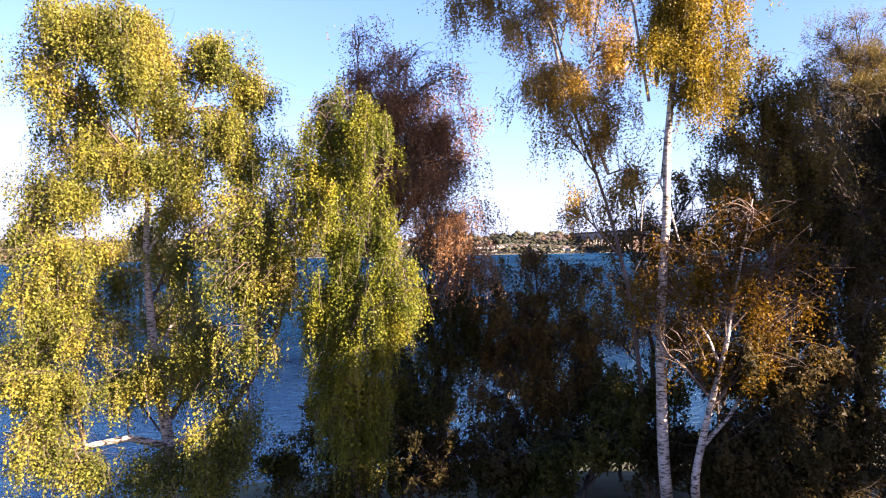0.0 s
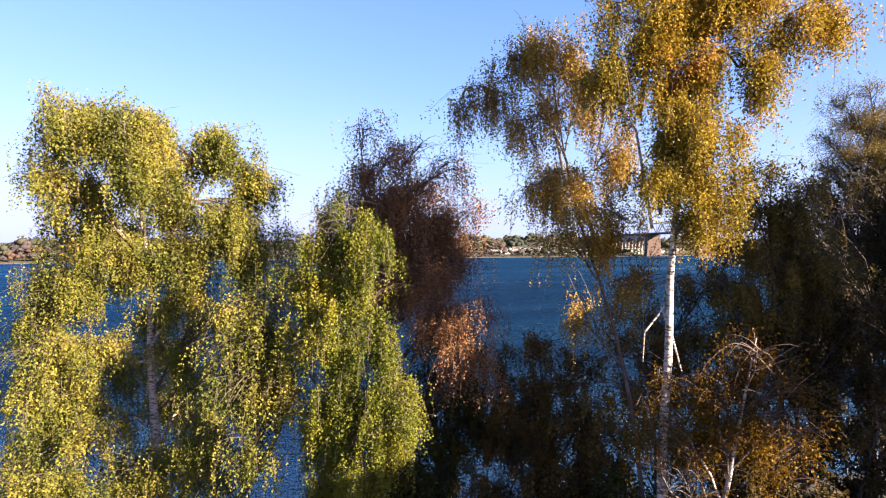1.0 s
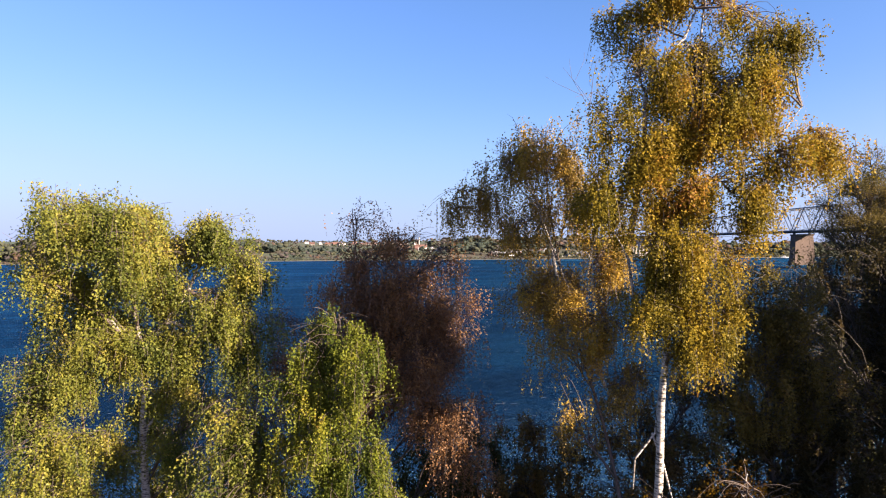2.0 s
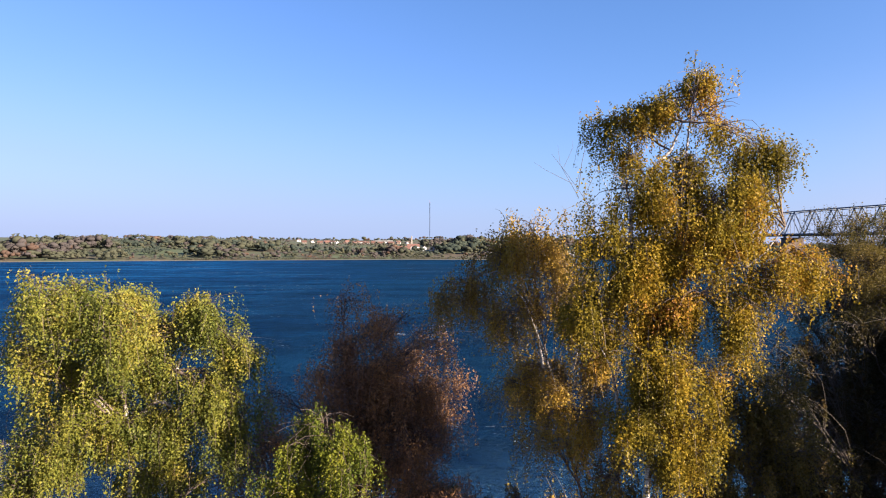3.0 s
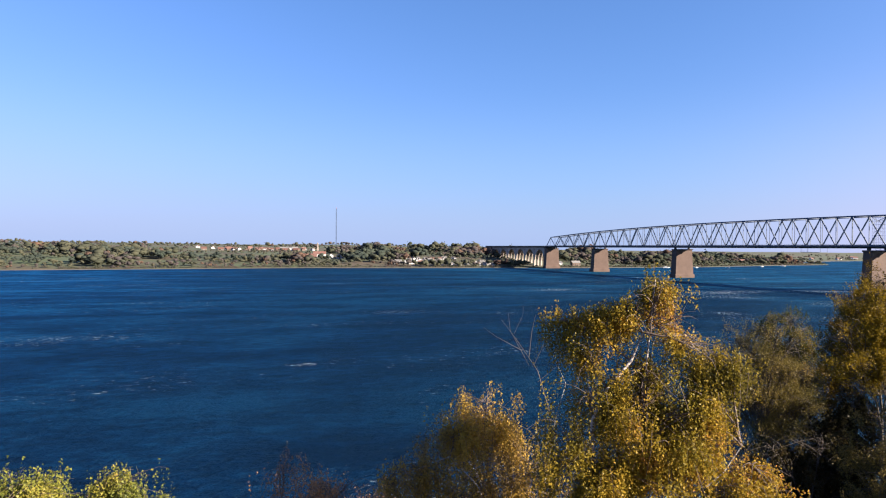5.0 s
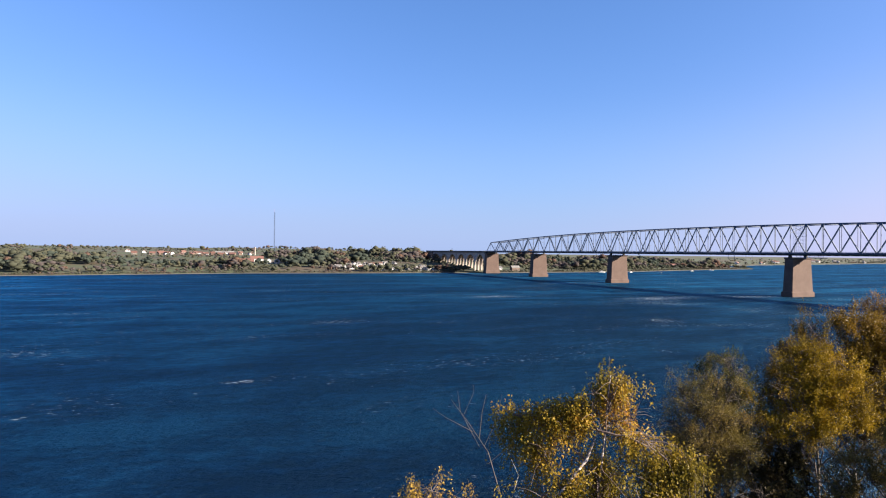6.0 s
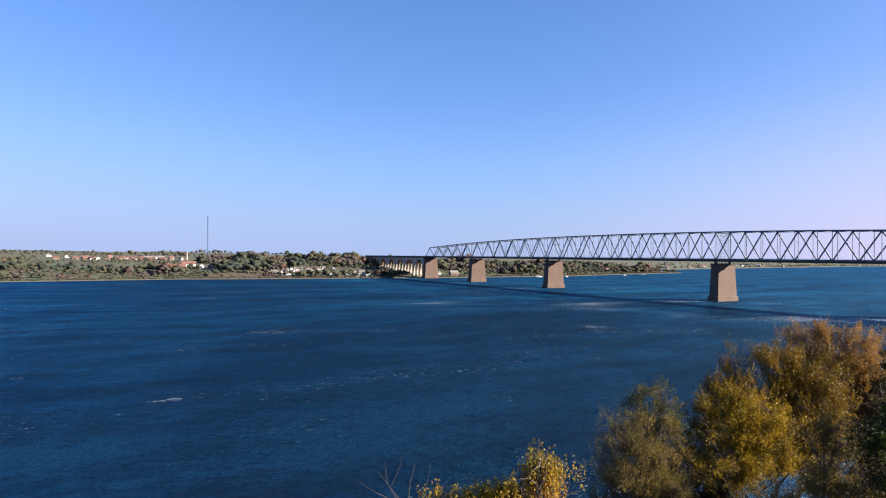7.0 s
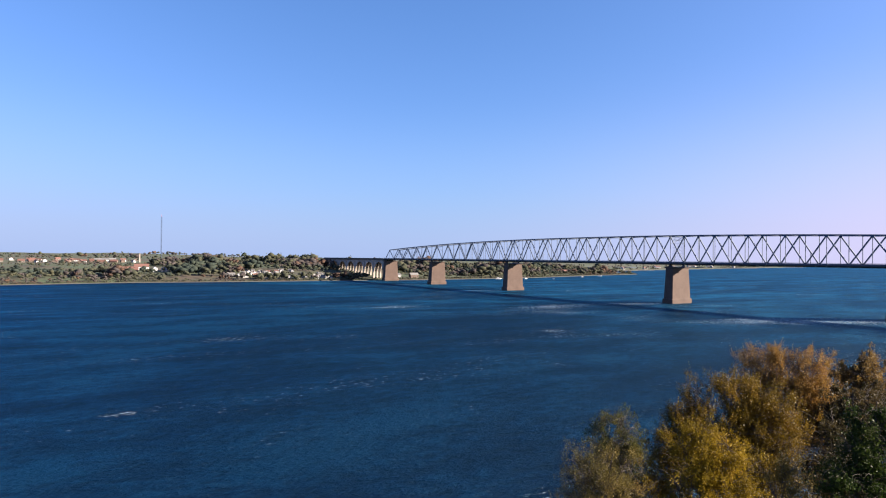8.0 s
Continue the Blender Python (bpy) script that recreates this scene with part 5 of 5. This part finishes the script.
tree("tree", "fresh green leafy tree with pointed shoots", (866.5, -407.6), [(866.8, -407.1, 29.0, 0.8, 0.8), (866.4, -407.7, 28.3, 0.9, 0.8), (866.1, -408.2, 27.4, 0.9, 1.0), (866.7, -407.2, 27.4, 1.1, 1.0), (866.1, -409.1, 26.4, 0.9, 1.0), (866.8, -407.9, 25.9, 1.3, 1.0), (867.2, -406.4, 28.1, 0.9, 1.2)], LEAF_FRESH, bark=DARK_BARK, seed=26, skirt=1, droop=0.35, full=1.4, size=0.085)
tree("tree", "small pale green tree below the golden birches", (864.2, -409.4), [(862.5, -410.5, 22.8, 1.2, 1.1), (863.5, -408.5, 23.2, 1.2, 1.1), (861.8, -411.5, 21.2, 1.3, 1.2), (864.2, -409.4, 26.1, 0.8, 0.9), (864.5, -408.9, 25.4, 0.8, 0.9), (863.8, -409.9, 25.4, 0.8, 0.8)], LEAF_PALE, bark=DARK_BARK, seed=27, skirt=2, droop=0.8, full=1.1, size=0.06, lift=0.7)
tree("tree", "far brown tree on the wooded bank", (851.4, -378.2), [(851.9, -377.3, 26.4, 2.6, 1.5), (851.0, -378.9, 25.4, 2.1, 1.7)], LEAF_BROWN, bark=DARK_BARK, seed=28, skirt=2, size=0.12, full=0.6, droop=0.6)
tree("tree", "olive-brown young tree in the shade by the water", (856.4, -432.0), [(856.0, -432.8, 12.1, 1.6, 1.2), (856.3, -430.2, 11.6, 1.8, 1.2), (856.2, -431.6, 9.4, 2.1, 1.4), (856.9, -433.6, 9.5, 1.4, 1.4)], LEAF_DULL, bark=DARK_BARK, seed=40, skirt=2, full=0.6, air=-0.02, droop=0.9, size=0.1, step=0.07, girth=0.12)
tree("tree", "brown thinning young tree by the water", (858.5, -427.7), [(857.6, -428.3, 12.1, 1.5, 1.0), (858.9, -426.6, 11.4, 1.3, 1.2), (857.6, -428.8, 9.5, 1.9, 1.4), (859.8, -427.2, 9.5, 1.5, 1.1)], LEAF_BROWN, bark=DARK_BARK, seed=41, skirt=2, full=0.6, air=-0.02, droop=0.9, size=0.1, step=0.07, girth=0.12)
tree("tree", "dark green bushy young tree under the birches", (858.6, -435.0), [(859.1, -433.8, 7.2, 1.3, 1.3), (858.7, -436.0, 5.1, 1.7, 1.3), (857.5, -437.3, 6.4, 1.1, 1.1), (859.2, -433.0, 4.8, 1.5, 1.3)], LEAF_DULL, bark=DARK_BARK, seed=42, skirt=2, full=0.85, droop=0.9, size=0.12, step=0.07, girth=0.12)
tree("tree", "rust-brown bushy young tree under the birches", (859.1, -428.6), [(858.9, -428.6, 8.9, 1.6, 1.1), (857.7, -430.1, 9.7, 1.6, 1.2), (860.1, -427.9, 6.5, 1.3, 1.3), (859.7, -430.0, 5.6, 1.5, 1.3), (859.3, -426.4, 8.4, 1.3, 1.1)], LEAF_BROWN, bark=DARK_BARK, seed=43, skirt=2, full=0.6, air=-0.02, droop=0.9, size=0.1, step=0.07, girth=0.12)
tree("tree", "brown-green young tree behind the tall birch", (862.1, -425.1), [(862.3, -423.5, 14.3, 1.6, 1.2), (861.0, -425.6, 14.8, 1.2, 1.2), (863.1, -425.0, 12.6, 1.5, 1.1), (861.9, -426.5, 12.7, 1.2, 1.2)], LEAF_BROWN, bark=DARK_BARK, seed=44, skirt=2, full=0.6, air=-0.02, droop=0.9, size=0.1, step=0.07, girth=0.12)
tree("tree", "olive young tree with leaves darkened for the shaded bank", (863.4, -420.5), [(862.7, -421.0, 14.9, 1.5, 1.2), (862.9, -419.2, 14.7, 1.5, 1.2), (863.7, -420.9, 12.9, 1.7, 1.1), (864.0, -418.8, 13.3, 1.3, 1.3), (863.5, -422.6, 13.1, 1.1, 0.9)], LEAF_SHADE, bark=DARK_BARK, seed=45, skirt=2, air=0.0, full=0.5, droop=0.9, size=0.12, step=0.07, girth=0.12)
tree("tree", "bush with dull leaves darkened for heavy shade", (867.7, -423.6), [(867.6, -425.3, 9.4, 1.4, 0.8), (867.9, -423.4, 9.0, 1.4, 0.9), (867.3, -421.2, 10.4, 1.0, 1.1), (867.9, -423.9, 7.2, 1.4, 0.9), (868.2, -421.9, 7.6, 0.9, 1.1), (867.5, -425.8, 7.3, 1.1, 0.9)], LEAF_SHADE, bark=DARK_BARK, seed=46, skirt=2, full=0.85, droop=0.9, size=0.12, step=0.07, girth=0.12)
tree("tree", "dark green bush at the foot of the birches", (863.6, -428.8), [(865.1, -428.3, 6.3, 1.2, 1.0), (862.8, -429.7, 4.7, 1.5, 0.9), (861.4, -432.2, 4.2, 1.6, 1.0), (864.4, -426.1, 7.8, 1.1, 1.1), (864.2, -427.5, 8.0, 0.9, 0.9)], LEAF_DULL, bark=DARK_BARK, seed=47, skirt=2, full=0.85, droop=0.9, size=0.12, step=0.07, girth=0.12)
tree("tree", "tree with leaves darkened for shade between the autumn trees", (858.3, -393.0), [(856.0, -387.9, 25.2, 2.0, 1.6), (857.6, -393.1, 23.9, 1.4, 1.6), (860.4, -400.0, 23.7, 1.2, 1.4), (854.7, -382.4, 25.0, 1.9, 1.5), (862.8, -401.8, 23.9, 1.3, 1.3)], LEAF_SHADE, bark=DARK_BARK, seed=48, skirt=2, full=0.85, droop=0.9, size=0.12, step=0.07, girth=0.12)
tree("tree", "dense tree with leaves darkened for shade under the golden birch", (855.9, -408.2), [(856.0, -410.2, 18.2, 1.7, 1.4), (855.7, -407.1, 18.5, 1.8, 1.5), (855.2, -405.1, 19.8, 1.5, 1.5), (856.3, -409.0, 15.9, 2.0, 1.4), (856.0, -405.9, 16.2, 1.8, 1.8), (856.5, -412.0, 16.0, 1.7, 1.4), (859.0, -408.0, 18.5, 1.8, 1.5), (861.5, -406.5, 18.8, 1.8, 1.5), (860.5, -405.0, 17.0, 2.0, 1.6), (863.5, -405.5, 19.5, 1.5, 1.4)], LEAF_SHADE, air=-0.4, bark=DARK_BARK, seed=49, skirt=2, full=0.4, droop=0.9, size=0.16, step=0.07, girth=0.12)
tree("tree", "leafy tree darkened for the shade of its neighbours", (858.3, -413.7), [(858.0, -416.6, 16.2, 1.5, 1.3), (856.7, -413.2, 16.5, 1.6, 1.3), (856.2, -410.3, 17.0, 1.7, 1.4), (859.2, -415.9, 14.8, 1.7, 1.2), (858.7, -412.9, 15.2, 1.8, 1.3), (858.2, -410.4, 16.0, 1.6, 1.6), (857.3, -409.5, 18.9, 1.3, 1.3), (859.8, -418.2, 18.4, 1.2, 1.2), (856.8, -412.4, 18.9, 1.3, 1.3), (858.3, -415.4, 18.5, 1.3, 1.3), (859.9, -417.7, 14.0, 1.4, 1.2), (859.5, -414.7, 13.6, 1.4, 1.2), (859.0, -411.5, 13.7, 1.5, 1.3)], LEAF_SHADE, air=-0.02, bark=DARK_BARK, seed=50, skirt=2, full=0.32, droop=0.9, size=0.12, step=0.07, girth=0.12)

# undergrowth and lower trees between the birches
rng = np.random.default_rng(5)
for k in range(6, 18):
    y = -452 + k * 2.9 + rng.uniform(-0.8, 0.8)
    x = rng.uniform(851, 861)
    if math.hypot(x - 866.9, y + 427.2) < 2:
        x -= 4
    h = rng.uniform(2.5, 5.5) * (1.25 if k > 7 else 1.0)
    g = height(x, y)
    lobes = [(x + rng.uniform(-1.0, 1.0), y + rng.uniform(-1.2, 1.2), g + h * rng.uniform(0.45, 0.9), rng.uniform(0.9, 1.5), rng.uniform(0.8, 1.4)) for q in range(5)]
    dull = k % 3
    tree("shrub", ("dense dull green shrub under the birches", "thinning shrub darkened for shade under the birches", "olive and brown undergrowth shrub darkened for the shaded bank")[dull], (x, y), lobes, (LEAF_DULL, LEAF_SHADE, LEAF_SHADE)[dull], bark=DARK_BARK, seed=100 + k, full=0.8, droop=0.6, size=0.13, step=0.07, girth=0.07, twigs=16, category="shrub", group="bank shrubs")
for k in range(1, 7):
    y = -436 + k * 2.3 + rng.uniform(-0.6, 0.6)
    x = rng.uniform(862, 865.5)
    h = rng.uniform(2.6, 3.6)
    g = height(x, y)
    lobes = [(x + rng.uniform(-0.9, 0.9), y + rng.uniform(-1.1, 1.1), g + h * rng.uniform(0.35, 0.85), rng.uniform(0.8, 1.2), rng.uniform(0.7, 1.1)) for q in range(4)]
    tree("shrub", "low shrub darkened for shade, covering the bank under the birches", (x, y), lobes, LEAF_SHADE, bark=DARK_BARK, seed=140 + k, full=0.8, droop=0.5, size=0.13, step=0.07, girth=0.06, twigs=16, category="shrub", group="bank shrubs", air=-0.3)
for k, (x, y) in enumerate(((860.9, -435.6), (860.3, -438.0), (861.6, -433.4), (862.4, -436.6))):
    g = height(x, y)
    lobes = [(x + rng.uniform(-0.9, 0.9), y + rng.uniform(-1.1, 1.1), g + rng.uniform(0.7, 2.2), rng.uniform(0.8, 1.2), rng.uniform(0.7, 1.0)) for q in range(5)]
    tree("shrub", "dull green shrub at the foot of the birches", (x, y), lobes, LEAF_DULL, bark=DARK_BARK, seed=160 + k, full=0.8, droop=0.5, size=0.1, step=0.07, girth=0.06, twigs=16, category="shrub", group="bank shrubs", air=-0.3)
# unseen tall trees, added to the side to shade the bank
for k, (x, y, h) in enumerate(((874, -408.5, 22.5), (881, -414, 14.5), (880, -403, 22),  (884, -398, 21), (871.5, -397.5, 23))):
    g = height(x, y)
    lobes = [(x + rng.uniform(-2.4, 2.4), y + rng.uniform(-2.4, 2.4), g + h * rng.uniform(0.3, 0.9), rng.uniform(1.6, 2.4), rng.uniform(1.5, 2.2)) for q in range(16)]
    tree("tree", "unseen tall brown-green tree added to shade the bank", (x, y), lobes, LEAF_DULL, bark=DARK_BARK, seed=200 + k, full=1.3, droop=0.9, size=0.95, step=0.38, girth=0.3, twigs=9, air=-0.5, group="bank trees")
